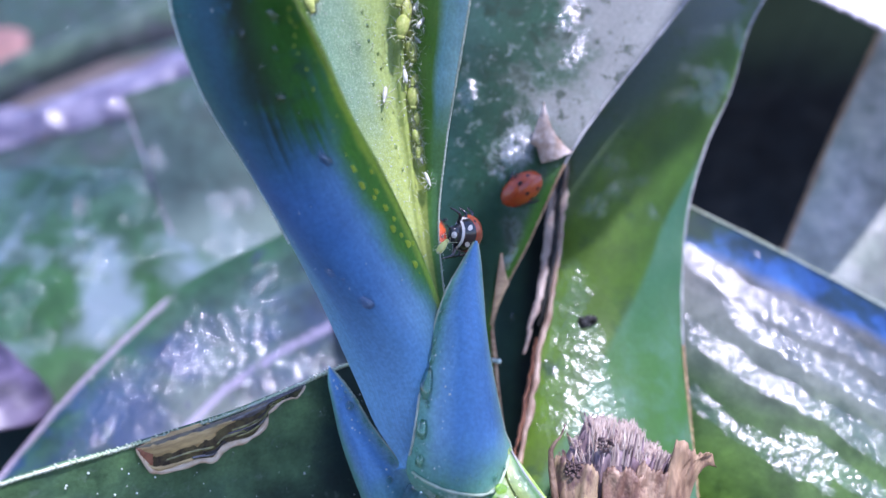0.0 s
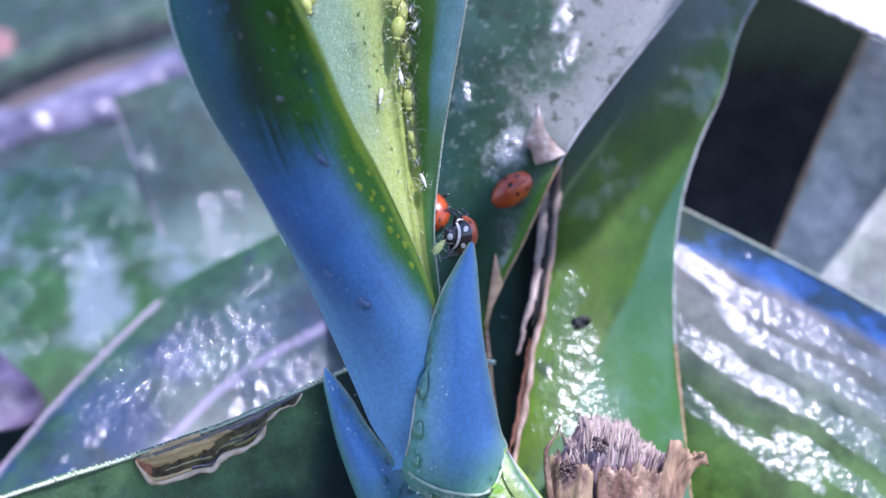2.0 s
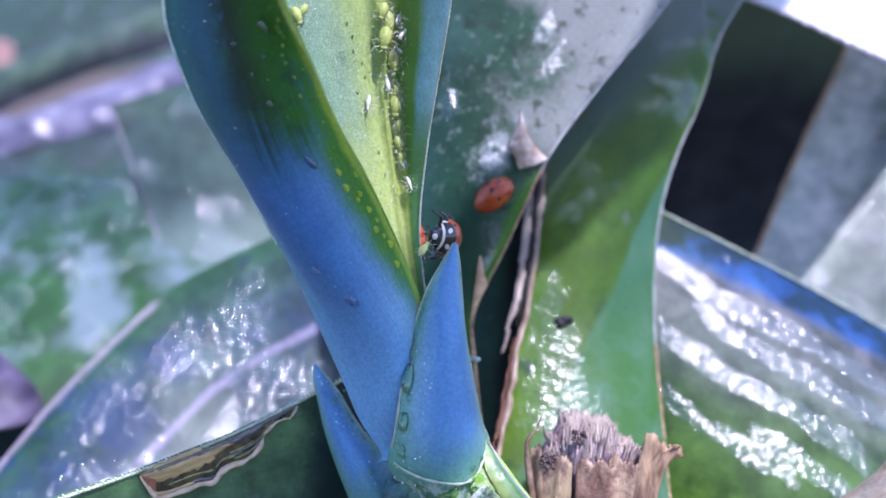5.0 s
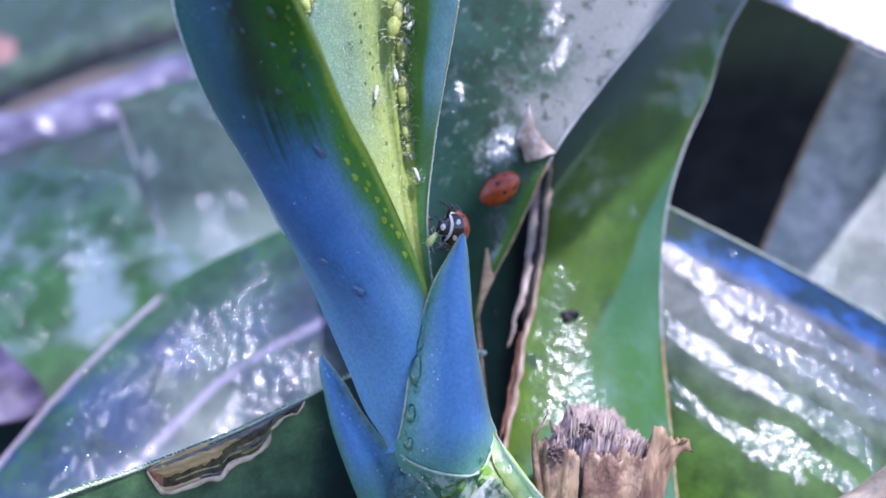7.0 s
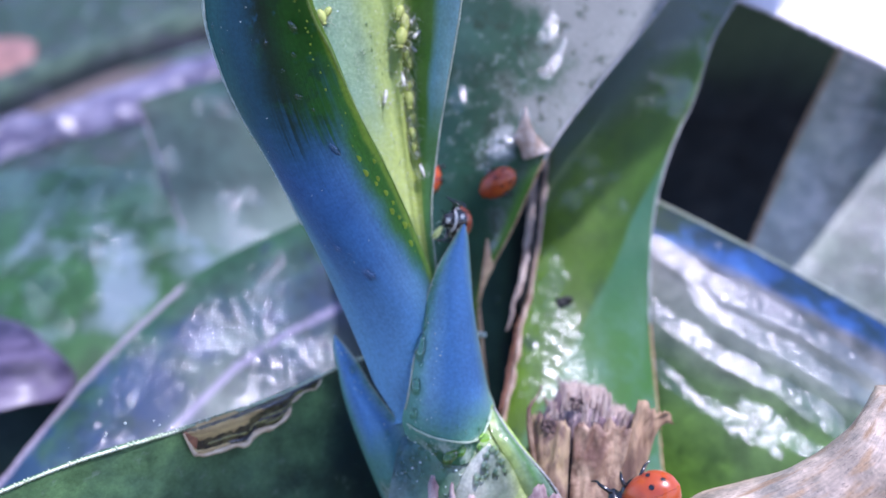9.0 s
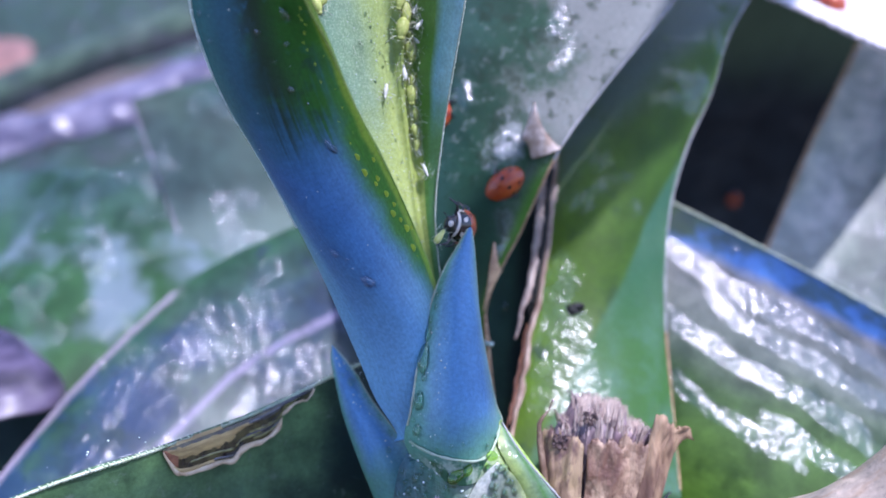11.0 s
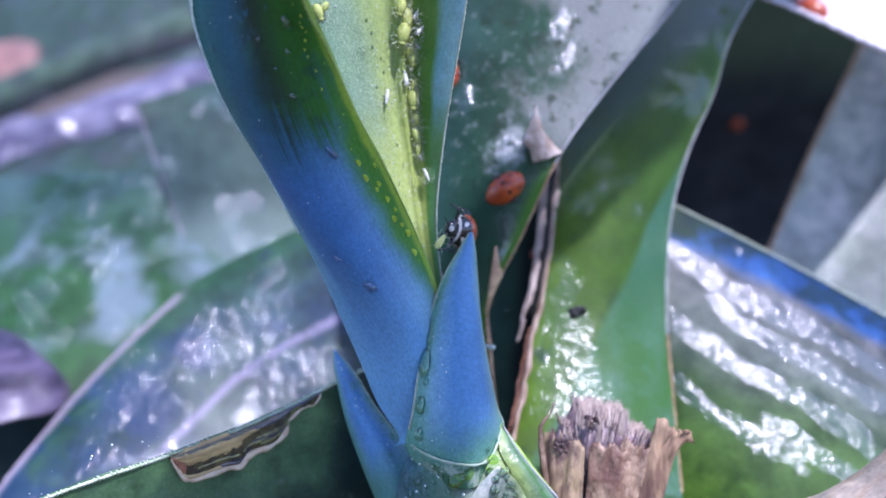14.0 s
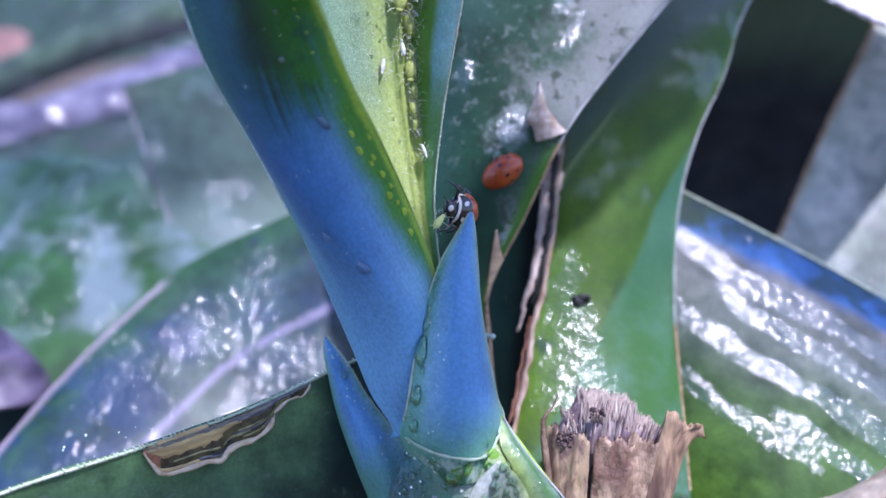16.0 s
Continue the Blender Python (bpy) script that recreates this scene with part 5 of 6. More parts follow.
for k in range(300):
    a = 2 * math.pi * (k + rnd.random() * 0.8) / 100
    ring = rnd.choice((1.02, 1.0, 0.96, 0.9, 0.8, 0.66))
    x, y = math.cos(a) * 7.2 * ring, math.sin(a) * 4.6 * ring
    front = y < -1.0
    h = top_height(x, front and rnd.random() < 0.7) + 0.5 * noise.noise((x * 0.6, y * 0.6, 3)) + 0.45 * noise.noise((x * 2.2, y * 2.2, 6)) + rnd.uniform(-0.35, 0.10)
    low = h - rnd.uniform(2.2, 6.5)
    bm = bmesh.new()
    w, th = rnd.uniform(0.05, 0.17), rnd.uniform(0.08, 0.2)
    flare = 0.08 if abs(x) < 4 else 0.22
    slant = 0.35 * noise.noise((x * 0.5, y * 0.5, 9)) + rnd.gauss(0, 0.05)
    bend = rnd.gauss(0, 0.10)
    tang = Vector((-math.sin(a), math.cos(a)))
    rows = []
    for j in range(7):
        q = j / 6
        z = low + (h - low) * q
        spread = 0.80 + 0.2 * (z + 9) / (h + 9) + flare * max(0, q - 0.5)
        px = x * spread + slant * (q - 0.5) + bend * max(0, q - 0.6) * 3
        py = y * spread
        taper = (1.0, 1.0, 0.95, 0.9, 0.8, 0.6, rnd.uniform(0.1, 0.5))[j]
        ring_v = []
        for e, o in ((-1, 0), (1, 0), (1, 1), (-1, 1)):
            qx = px + tang.x * e * w * taper - math.cos(a) * o * th
            qy = py + tang.y * e * w * taper - math.sin(a) * o * th
            zz = z + (rnd.uniform(-0.15, 0.15) if j == 6 else 0)
            ring_v.append(bm.verts.new(crown + (side * qx + deep * qy + up * zz) * 0.001))
        rows.append(ring_v)
    for r, t in zip(rows, rows[1:]):
        for i in range(4):
            bm.faces.new((r[i], r[(i + 1) % 4], t[(i + 1) % 4], t[i]))
    bm.faces.new(rows[0]), bm.faces.new(rows[-1])
    part("fibre", bm, rnd.choice((grey_wood, pale_wood, pale_wood, pale_wood, lilac_wood)) if x > -6 else gold_husk, stalk, smooth=False)
# finer broken fibres that fill the top, too many to count
bm = bmesh.new()
for k in range(1100):
    a = rnd.uniform(0, 2 * math.pi)
    ring = math.sqrt(rnd.random()) * 0.98
    x, y = math.cos(a) * 7.0 * ring, math.sin(a) * 4.4 * ring
    h = top_height(x, y < -1.0 and rnd.random() < 0.7) + 0.4 * noise.noise((x * 0.6, y * 0.6, 3)) + 0.4 * noise.noise((x * 2.2, y * 2.2, 6)) + rnd.uniform(-0.7, 0.15)
    slant = 0.35 * noise.noise((x * 0.5, y * 0.5, 9)) + rnd.gauss(0, 0.10)
    low = h - rnd.uniform(1.5, 3.0)
    pts = [crown + (side * (x + slant * q + rnd.gauss(0, 0.05)) + deep * y + up * (low + (h - low) * q)) * 0.001 for q in (0, 0.4, 0.75, 1.0)]
    w = rnd.uniform(0.00004, 0.00010)
    tube(bm, pts, [w, w, w * 0.8, w * 0.4], 4)
part("fibre_fill", bm, pale_wood, stalk, "fine pale broken fibres", smooth=False)
# broad husk plates round the front: from, to, height, bulge, curl outwards at the top
for x0, x1, h, out, curl, mat, label in ((-9.2, -3.6, 2.0, 0.5, 0.0, gold_husk, "golden dried husk plate"), (-3.2, 2.6, 2.2, 0.4, 0.0, brown_husk, "mottled brown husk plate"), (0.6, 4.4, 3.2, 0.0, 0.0, brown_husk, "mottled brown husk plate"), (4.4, 8.4, 6.4, 0.6, 1.0, fibre_husk, "fibrous brown husk with a curled tip")):
    rows = []
    for j in range(17):
        q = j / 16
        row = []
        for i in range(37):
            e = i / 36
            x = x0 + (x1 - x0) * e
            ragged = 2.2 * noise.noise((x * 0.55, h, 4.0)) + 0.8 * abs(noise.noise((x * 1.7, h, 1.0))) + 0.5 * noise.noise((x * 4.3, h, 7.0)) + 0.25 * noise.noise((x * 11.0, h, 2.0)) - 0.8 * abs(2 * e - 1) ** 3
            z = -11 + (h + ragged * q + 11) * q
            x *= 0.70 + 0.30 * q
            y = -4.9 * math.sqrt(max(0.05, 1 - (x / 9.6) ** 2)) - 0.25 - out * math.sin(math.pi * e)
            y += 0.55 * noise.noise((x * 0.7, z * 0.35, h)) + 0.28 * noise.noise((x * 1.3, z * 0.9, h + 3)) + 0.10 * noise.noise((x * 3.0, z * 1.6, h + 5)) + 0.08 * noise.noise((x * 6.0, z * 0.3, h + 8))
            roll = curl * max(0.0, q - 0.72) / 0.28
            x += 1.7 * roll * (0.2 + 0.8 * e) * roll
            z -= 2.0 * roll ** 3 * e * e - 0.5 * roll * noise.noise((x * 2.0, 3, 3))
            y -= 0.8 * roll * e
            row.append(crown + (side * x + deep * y + up * z) * 0.001)
        rows.append(row)
    strip(rows, 0.0003, "husk", mat, stalk, label)
# a thin curled sliver standing off
bm = bmesh.new()
tube(bm, [crown + (side * x + deep * y + up * z) * 0.001 for x, y, z in ((-6.6, -4.4, -9), (-8.0, -4.6, -3), (-9.1, -4.6, 1.0), (-9.5, -4.5, 3.2), (-9.1, -4.4, 4.2), (-8.6, -4.4, 4.9), (-8.3, -4.4, 6.0), (-8.2, -4.4, 6.5))], [0.0005, 0.0005, 0.00042, 0.0003, 0.00022, 0.00012, 0.00010, 0.00014], 7)
part("sliver", bm, brown_husk, stalk, "thin curled sliver")
bm = bmesh.new()
for k in range(130):
    x = rnd.uniform(-7.6, -4.9)
    c = crown + (side * x * 0.98 + deep * rnd.uniform(-4.8, -3.9) + up * (1.5 + rnd.uniform(-0.9, 0.7))) * 0.001
    ball(bm, c, [rnd.uniform(0.00008, 0.00025) for _ in range(3)], 6, 5)
for k in range(40):
    c = crown + (side * rnd.uniform(-4.2, -2.4) + deep * rnd.uniform(-4.9, -4.2) + up * rnd.uniform(4.0, 5.6)) * 0.001
    ball(bm, c, [rnd.uniform(0.00008, 0.00025) for _ in range(3)], 6, 5)
part("rot", bm, char, stalk, "dark crumbling rot")

# ---- water ----
def water_material(name, tint):
    """A clear drop: what lies under it shows through, its rim and highlights shine."""
    m, nt, b = material(name)
    b.inputs["Base Color"].default_value = (*tint, 1)
    b.inputs["Roughness"].default_value = 0.0
    b.inputs["IOR"].default_value = 1.33
    b.inputs["Transmission Weight"].default_value = 1.0
    thin = node(nt, "BsdfTransparent", {0: (*tint, 1)})
    gloss = node(nt, "BsdfGlossy", {0: (1, 1, 1, 1), "Roughness": 0.03})
    body = node(nt, "MixShader", {0: 0.10, 1: thin.outputs[0], 2: b.outputs[0]})
    rim = node(nt, "Fresnel", {0: 1.7})
    nt.links.new(node(nt, "MixShader", {0: rim.outputs[0], 1: body.outputs[0], 2: gloss.outputs[0]}).outputs[0], nt.nodes["Material Output"].inputs[0])
    return m


water = water_material("water", (0.84, 0.97, 0.84))
clear = water_material("clear_water", (0.92, 0.96, 1.0))


dew, dnt, db = material("fine_dew")
db.inputs["Base Color"].default_value = (0.85, 0.95, 0.82, 1)
db.inputs["Roughness"].default_value = 0.08
db.inputs["Transmission Weight"].default_value = 0.35


def frame_at(stations, v, u, turn=0.0, lift=0.0, profile=belly):
    """A pose on a leaf: z out of the leaf, x towards its tip, turned by that many degrees."""
    p, n = leaf_sheet(stations, v, u, profile)
    e = 0.01
    a, b = leaf_sheet(stations, v, max(u - e, 0), profile)[0], leaf_sheet(stations, v, min(u + e, 1), profile)[0]
    c, d = leaf_sheet(stations, max(v - e, 0), u, profile)[0], leaf_sheet(stations, min(v + e, 1), u, profile)[0]
    z = (b - a).cross(d - c).normalized()
    x = (d - c).normalized()
    x = (x - z * x.dot(z)).normalized()
    y = z.cross(x)
    m = Matrix((x, y, z)).transposed().to_4x4()
    return Matrix.Translation(p + z * lift) @ m @ pose(0, 0, 0, 0, 0, turn)


bm = bmesh.new()
for v in ball(bm, (0, 0, 0.0002), (1.0, 0.8, 0.75), 18, 12):
    if v.co.x < 0:
        v.co.x *= 1.0
        v.co.y *= 1.12
        v.co.z *= 1.1
    v.co.z = max(v.co.z, -0.25)
bmesh.ops.delete(bm, geom=[v for v in bm.verts if v.co.z < -0.2], context="VERTS")
drop_mesh = bpy.data.meshes.new("water_droplet")
bm.to_mesh(drop_mesh)
bm.free()
drop_mesh.materials.append(water)
drop_mesh.shade_smooth()
clear_mesh = drop_mesh.copy()
clear_mesh.name = "water_droplet"
clear_mesh.materials[0] = clear


def droplet(stations, v, u, size, long=1.0, turn=0.0, profile=belly, label="clear water droplet clinging to a leaf"):
    ob = new("water_droplet", clear_mesh if stations in (MAIN, INNER) else drop_mesh)
    ob.matrix_world = frame_at(stations, v, u, turn, 0.16 * size, profile) @ Matrix.Diagonal((1.25 * size * long, 1.25 * size, 1.1 * size, 1))
    tagged(ob, label, "droplet", "dew droplets on the young plant")


on_young = "clear dew droplet on the edge of the small pointed leaf"
for v, u, size, long in ((0.452, 0.045, 0.00066, 1.9), (0.536, 0.045, 0.00045, 1.5), (0.391, 0.065, 0.0003, 1.0), (0.318, 0.048, 0.00056, 1.4), (0.213, 0.070, 0.00046, 1.2), (0.580, 0.040, 0.0003, 1.2), (0.652, 0.050, 0.00024, 1.4),
                         (0.247, 0.031, 0.00022, 1.0), (0.617, 0.073, 0.00026, 1.1), (0.665, 0.085, 0.00022, 1.2), (0.712, 0.135, 0.0002, 1.0), (0.801, 0.939, 0.00022, 1.0), (0.761, 0.698, 0.00012, 1.0),
                         (0.178, 0.436, 0.00016, 1.0), (0.171, 0.337, 0.0002, 1.0), (0.141, 0.702, 0.00022, 1.0), (0.145, 0.828, 0.0002, 1.0), (0.149, 0.230, 0.00016, 1.0), (0.146, 0.525, 0.00015, 1.0)):
    droplet(YOUNG, v, u, size * 1.15, long, label=on_young)
on_low = "clear dew droplet on the short folded leaf"
for v, u, size, long in ((0.683, 0.625, 0.0005, 1.0), (0.705, 0.414, 0.0002, 1.0), (0.779, 0.710, 0.0002, 1.0), (0.747, 0.971, 0.0003, 1.2), (0.627, 0.863, 0.00032, 1.0), (0.593, 0.882, 0.00024, 1.0),
                         (0.500, 0.878, 0.0004, 1.1), (0.395, 0.838, 0.00045, 1.0), (0.271, 0.632, 0.0004, 1.0), (0.335, 0.581, 0.00015, 1.0)):
    droplet(LOW, v, u, size, long, label=on_low)
on_main = "clear water droplet on the broad blue leaf"
for v, u, size, long in ((0.381, 0.487, 0.00055, 1.5), (0.430, 0.357, 0.0004, 1.4), (0.424, 0.437, 0.00024, 1.0), (0.724, 0.685, 0.0004, 1.0), (0.856, 0.809, 0.00045, 1.3), (0.795, 0.750, 0.0003, 1.0),
                         (0.818, 0.122, 0.00028, 1.0), (0.867, 0.079, 0.00028, 1.0), (0.625, 0.783, 0.00036, 2.2), (0.829, 0.561, 0.0003, 1.0), (0.771, 0.633, 0.0002, 1.0), (0.698, 0.754, 0.0002, 1.0)):
    droplet(MAIN, v, u, size, long, turn=20, label=on_main)
on_sheath = "water droplet on the wet pale sheath"
for v, u, size, long in ((0.590, 0.289, 0.00055, 1.0), (0.578, 0.492, 0.0004, 1.0), (0.572, 0.188, 0.00035, 1.0), (0.762, 0.091, 0.00035, 1.0), (0.494, 0.141, 0.00045, 1.0), (0.419, 0.097, 0.0004, 1.0), (0.498, 0.401, 0.0007, 1.6),
                         (0.668, 0.825, 0.0003, 1.0), (0.526, 0.666, 0.0005, 1.0), (0.418, 0.555, 0.0006, 1.2), (0.467, 0.768, 0.0005, 1.0), (0.400, 0.210, 0.0003, 1.0)):
    droplet(SHEATH, v, u, size, long, label=on_sheath)
for v, u, size in ((0.535, 0.323, 0.0004), (0.498, 0.246, 0.0003), (0.518, 0.177, 0.00022), (0.442, 0.350, 0.0003), (0.531, 0.467, 0.00028), (0.537, 0.033, 0.00026), (0.466, 0.068, 0.0003), (0.428, 0.156, 0.00022), (0.538, 0.553, 0.0003), (0.538, 0.900, 0.00024), (0.614, 0.879, 0.0002), (0.400, 0.028, 0.0003), (0.377, 0.270, 0.0003)):
    droplet(SHEATH, v, u, size, 1.0, label="small water bead on the pale wet sheath")
droplet(DIM, 0.56, 0.36, 0.0006, label="lone water bead on the narrow dark leaf")
lime_mesh = drop_mesh.copy()
lime_mesh.name = "water_droplet"
lime_mesh.materials[0] = water_material("lime_water", (0.62, 0.92, 0.20))
for at, size, long, turn in (((0.0062, 0.0880, 0.19065), 0.0007, 1.0, 0), ((0.0021, 0.0864, 0.18890), 0.0008, 1.5, 35), ((0.0034, 0.0866, 0.18960), 0.0006, 1.3, 60)):
    ob = new("water_droplet", lime_mesh)
    ob.matrix_world = Matrix.Translation(at) @ pose(0, 0, 0, 62, 0, 0) @ pose(0, 0, 0, 0, 0, turn) @ Matrix.Diagonal((size * long, size, 0.8 * size, 1))
    tagged(ob, "lime-green water drop in the wet sheath", "droplet", "dew droplets on the young plant")
rnd = random.Random(31)
for k in range(16):
    droplet(PAPER, rnd.uniform(0.35, 0.9), rnd.uniform(0.15, 0.85), rnd.uniform(0.00018, 0.00042), rnd.uniform(1.0, 1.6), rnd.uniform(0, 180), label="water bead on the whitish papery scale")
on_inner = "tiny water bead beside the aphids"
for v, u, size in ((0.792, 0.726, 0.0002), (0.789, 0.837, 0.00025), (0.749, 0.796, 0.0003), (0.723, 0.801, 0.0003), (0.688, 0.816, 0.0002), (0.680, 0.410, 0.0003), (0.710, 0.402, 0.00025), (0.742, 0.353, 0.0003),
                   (0.774, 0.366, 0.0003), (0.578, 0.329, 0.0002), (0.512, 0.413, 0.0003), (0.463, 0.445, 0.0003), (0.421, 0.606, 0.0003), (0.430, 0.321, 0.0002), (0.316, 0.519, 0.0002), (0.652, 0.318, 0.0003), (0.806, 0.348, 0.0003), (0.579, 0.452, 0.0002)):
    droplet(INNER, v, u, 0.6 * size, 1.0, profile=fold, label=on_inner)

# fine dew that cannot be counted
rnd = random.Random(21)
bm = bmesh.new()
for st, prof, count, (ua, ub), (va, vb), big in ((INNER, fold, 300, (0.05, 0.66), (0.1, 0.95), 0.00010), (SHEATH, belly, 90, (0.03, 0.97), (0.2, 0.98), 0.00018), (YOUNG, belly, 60, (0.0, 0.25), (0.02, 0.9), 0.00012), (LOW, belly, 50, (0.3, 0.98), (0.2, 0.85), 0.00012), (MAIN, belly, 34, (0.05, 0.9), (0.3, 0.98), 0.00008), (FRONT, belly, 120, (0.3, 0.95), (0.1, 0.9), 0.00013)):
    for k in range(count):
        v, u = rnd.uniform(va, vb), rnd.uniform(ua, ub)
        r = big * (0.4 + 1.0 * rnd.random() ** 2)
        m = frame_at(st, v, u, 0, 0.00003, prof)
        bmesh.ops.create_icosphere(bm, subdivisions=1, radius=r, matrix=m @ Matrix.Diagonal((1, 1, 0.7, 1)))
tagged(part("fine_dew", bm, dew), "fine dew beads sprinkled over the young leaves", "dew", kind="stuff")

# fine pale bristles along the rib, too many to count
bm = bmesh.new()
tufts = (0.80, 0.775, 0.755, 0.72, 0.70, 0.66, 0.62, 0.60, 0.56, 0.53, 0.51, 0.48)
for k in range(190):
    v = rnd.choice(tufts) + rnd.gauss(0, 0.012)
    a = on_leaf(INNER, v, rnd.gauss(0.69, 0.03), 0.0006, fold)
    d = Vector((rnd.gauss(0.55, 0.55), -0.6 + rnd.gauss(0, 0.3), rnd.gauss(0.1, 0.7))).normalized()
    ln = rnd.uniform(0.0006, 0.0019)
    mid = a + d * ln * 0.5 + Vector((0, 0, rnd.uniform(-0.25, 0.25) * ln))
    tube(bm, [a, mid, a + d * ln + Vector((rnd.uniform(-0.3, 0.3), 0, rnd.uniform(-0.5, 0.3))) * ln * 0.5], [0.000022, 0.00002, 0.00001], 4)
for k in range(90):
    v = rnd.uniform(0.30, 0.92)
    a = on_leaf(INNER, v, rnd.gauss(0.66, 0.03), 0.0002, fold)
    d = Vector((rnd.gauss(0.4, 0.5), -0.6, rnd.gauss(0, 0.9))).normalized()
    ln = rnd.uniform(0.0004, 0.001)
    tube(bm, [a, a + d * ln * 0.6, a + d * ln], [0.00002, 0.000016, 0.00001], 4)
for k in range(26):
    v = rnd.uniform(0.25, 0.95)
    a = on_leaf(INNER, v, rnd.uniform(0.20, 0.55), 0.0001, fold)
    d = Vector((rnd.gauss(0, 0.4), -0.5, rnd.gauss(0, 1))).normalized()
    tube(bm, [a, a + d * 0.0005, a + d * rnd.uniform(0.0007, 0.0014)], [0.00003, 0.000025, 0.000015], 4)
bristle = plain_material("bristle", (0.86, 0.87, 0.72), (0.70, 0.74, 0.52), 1500, 0.4)
tagged(part("bristles", bm, bristle), "fine pale bristles and cast legs along the leaf rib", "bristles", kind="stuff")

# ---- insects ----
red_shell = plain_material("red_shell", (0.50, 0.085, 0.010), (0.30, 0.034, 0.008), 420, 0.3, coat=0.5, bump=0.08)
black_shell = plain_material("black_shell", (0.006, 0.006, 0.007), (0.012, 0.012, 0.014), 800, 0.25, coat=0.5, bump=0.08)
cream_mark = plain_material("cream_mark", (0.80, 0.76, 0.66), (0.70, 0.66, 0.56), 900, 0.35)
aphid_skin = plain_material("aphid_skin", (0.50, 0.53, 0.17), (0.30, 0.38, 0.08), 2400, 0.5, spec=0.3, bump=0.25)
aphid_legs = plain_material("aphid_legs", (0.72, 0.74, 0.52), (0.55, 0.58, 0.38), 1500, 0.5)
cast_skin = plain_material("cast_skin", (0.70, 0.70, 0.62), (0.52, 0.52, 0.46), 1500, 0.5)


def wing_case(side, back=-4.0):
    def f(s, w):
        r = max(0.0, math.sin(math.pi * min(1, s) ** 0.85)) ** 0.55
        al = w * math.pi * 0.53
        return Vector((back + (1.7 - back) * s, side * (2.1 * r * math.sin(al) + 0.012), 0.55 + 1.95 * r ** 0.9 * math.cos(al))) * 0.001
    return f


def shield(s, w):
    """The neck shield; w from -1 to 1 across."""
    r = max(0.0, math.sin(math.pi * (0.06 + 0.88 * s))) ** 0.5
    al = w * math.pi * 0.5
    return Vector((1.35 + 1.55 * s, 1.62 * r * math.sin(al), 0.55 + (1.40 - 0.55 * s) * r * math.cos(al))) * 0.001


def broad_shield(s, w):
    """A broad domed neck shield that runs on from the wing cases and slopes down to the head."""
    al = w * math.pi * 0.5
    wide = 1.85 * (1 - 0.30 * s * s) * (1 - 0.25 * max(0.0, s - 0.8) / 0.2)
    high = 1.78 * (1 - 0.50 * s ** 1.4) * (1 - 0.45 * max(0.0, s - 0.8) / 0.2)
    return Vector((0.35 + 2.35 * s - 0.5 * abs(w) ** 2 * s, wide * math.sin(al), 0.5 + high * math.cos(al))) * 0.001


def patch(bm, f, s0, s1, w0, w1, ns, nw, off=1.0):
    c = Vector((-0.0005, 0, 0.0006))
    g = [[bm.verts.new(c + (f(s0 + (s1 - s0) * i / ns, w0 + (w1 - w0) * j / nw) - c) * off) for j in range(nw + 1)] for i in range(ns + 1)]
    for i in range(ns):
        for j in range(nw):
            bm.faces.new((g[i][j], g[i + 1][j], g[i + 1][j + 1], g[i][j + 1]))


def blot(bm, f, s, w, rs, rw, off=1.014, turn=0.0):
    c0 = Vector((-0.0005, 0, 0.0006))
    mid = bm.verts.new(c0 + (f(s, w) - c0) * (off + 0.006))
    ring = []
    for k in range(14):
        a = 2 * math.pi * k / 14
        x, y = rs * math.cos(a), rw * math.sin(a)
        x, y = x * math.cos(turn) - y * math.sin(turn), x * math.sin(turn) + y * math.cos(turn)
        ring.append(bm.verts.new(c0 + (f(s + x, w + y) - c0) * off))
    for k in range(14):
        bm.faces.new((mid, ring[k], ring[(k + 1) % 14]))


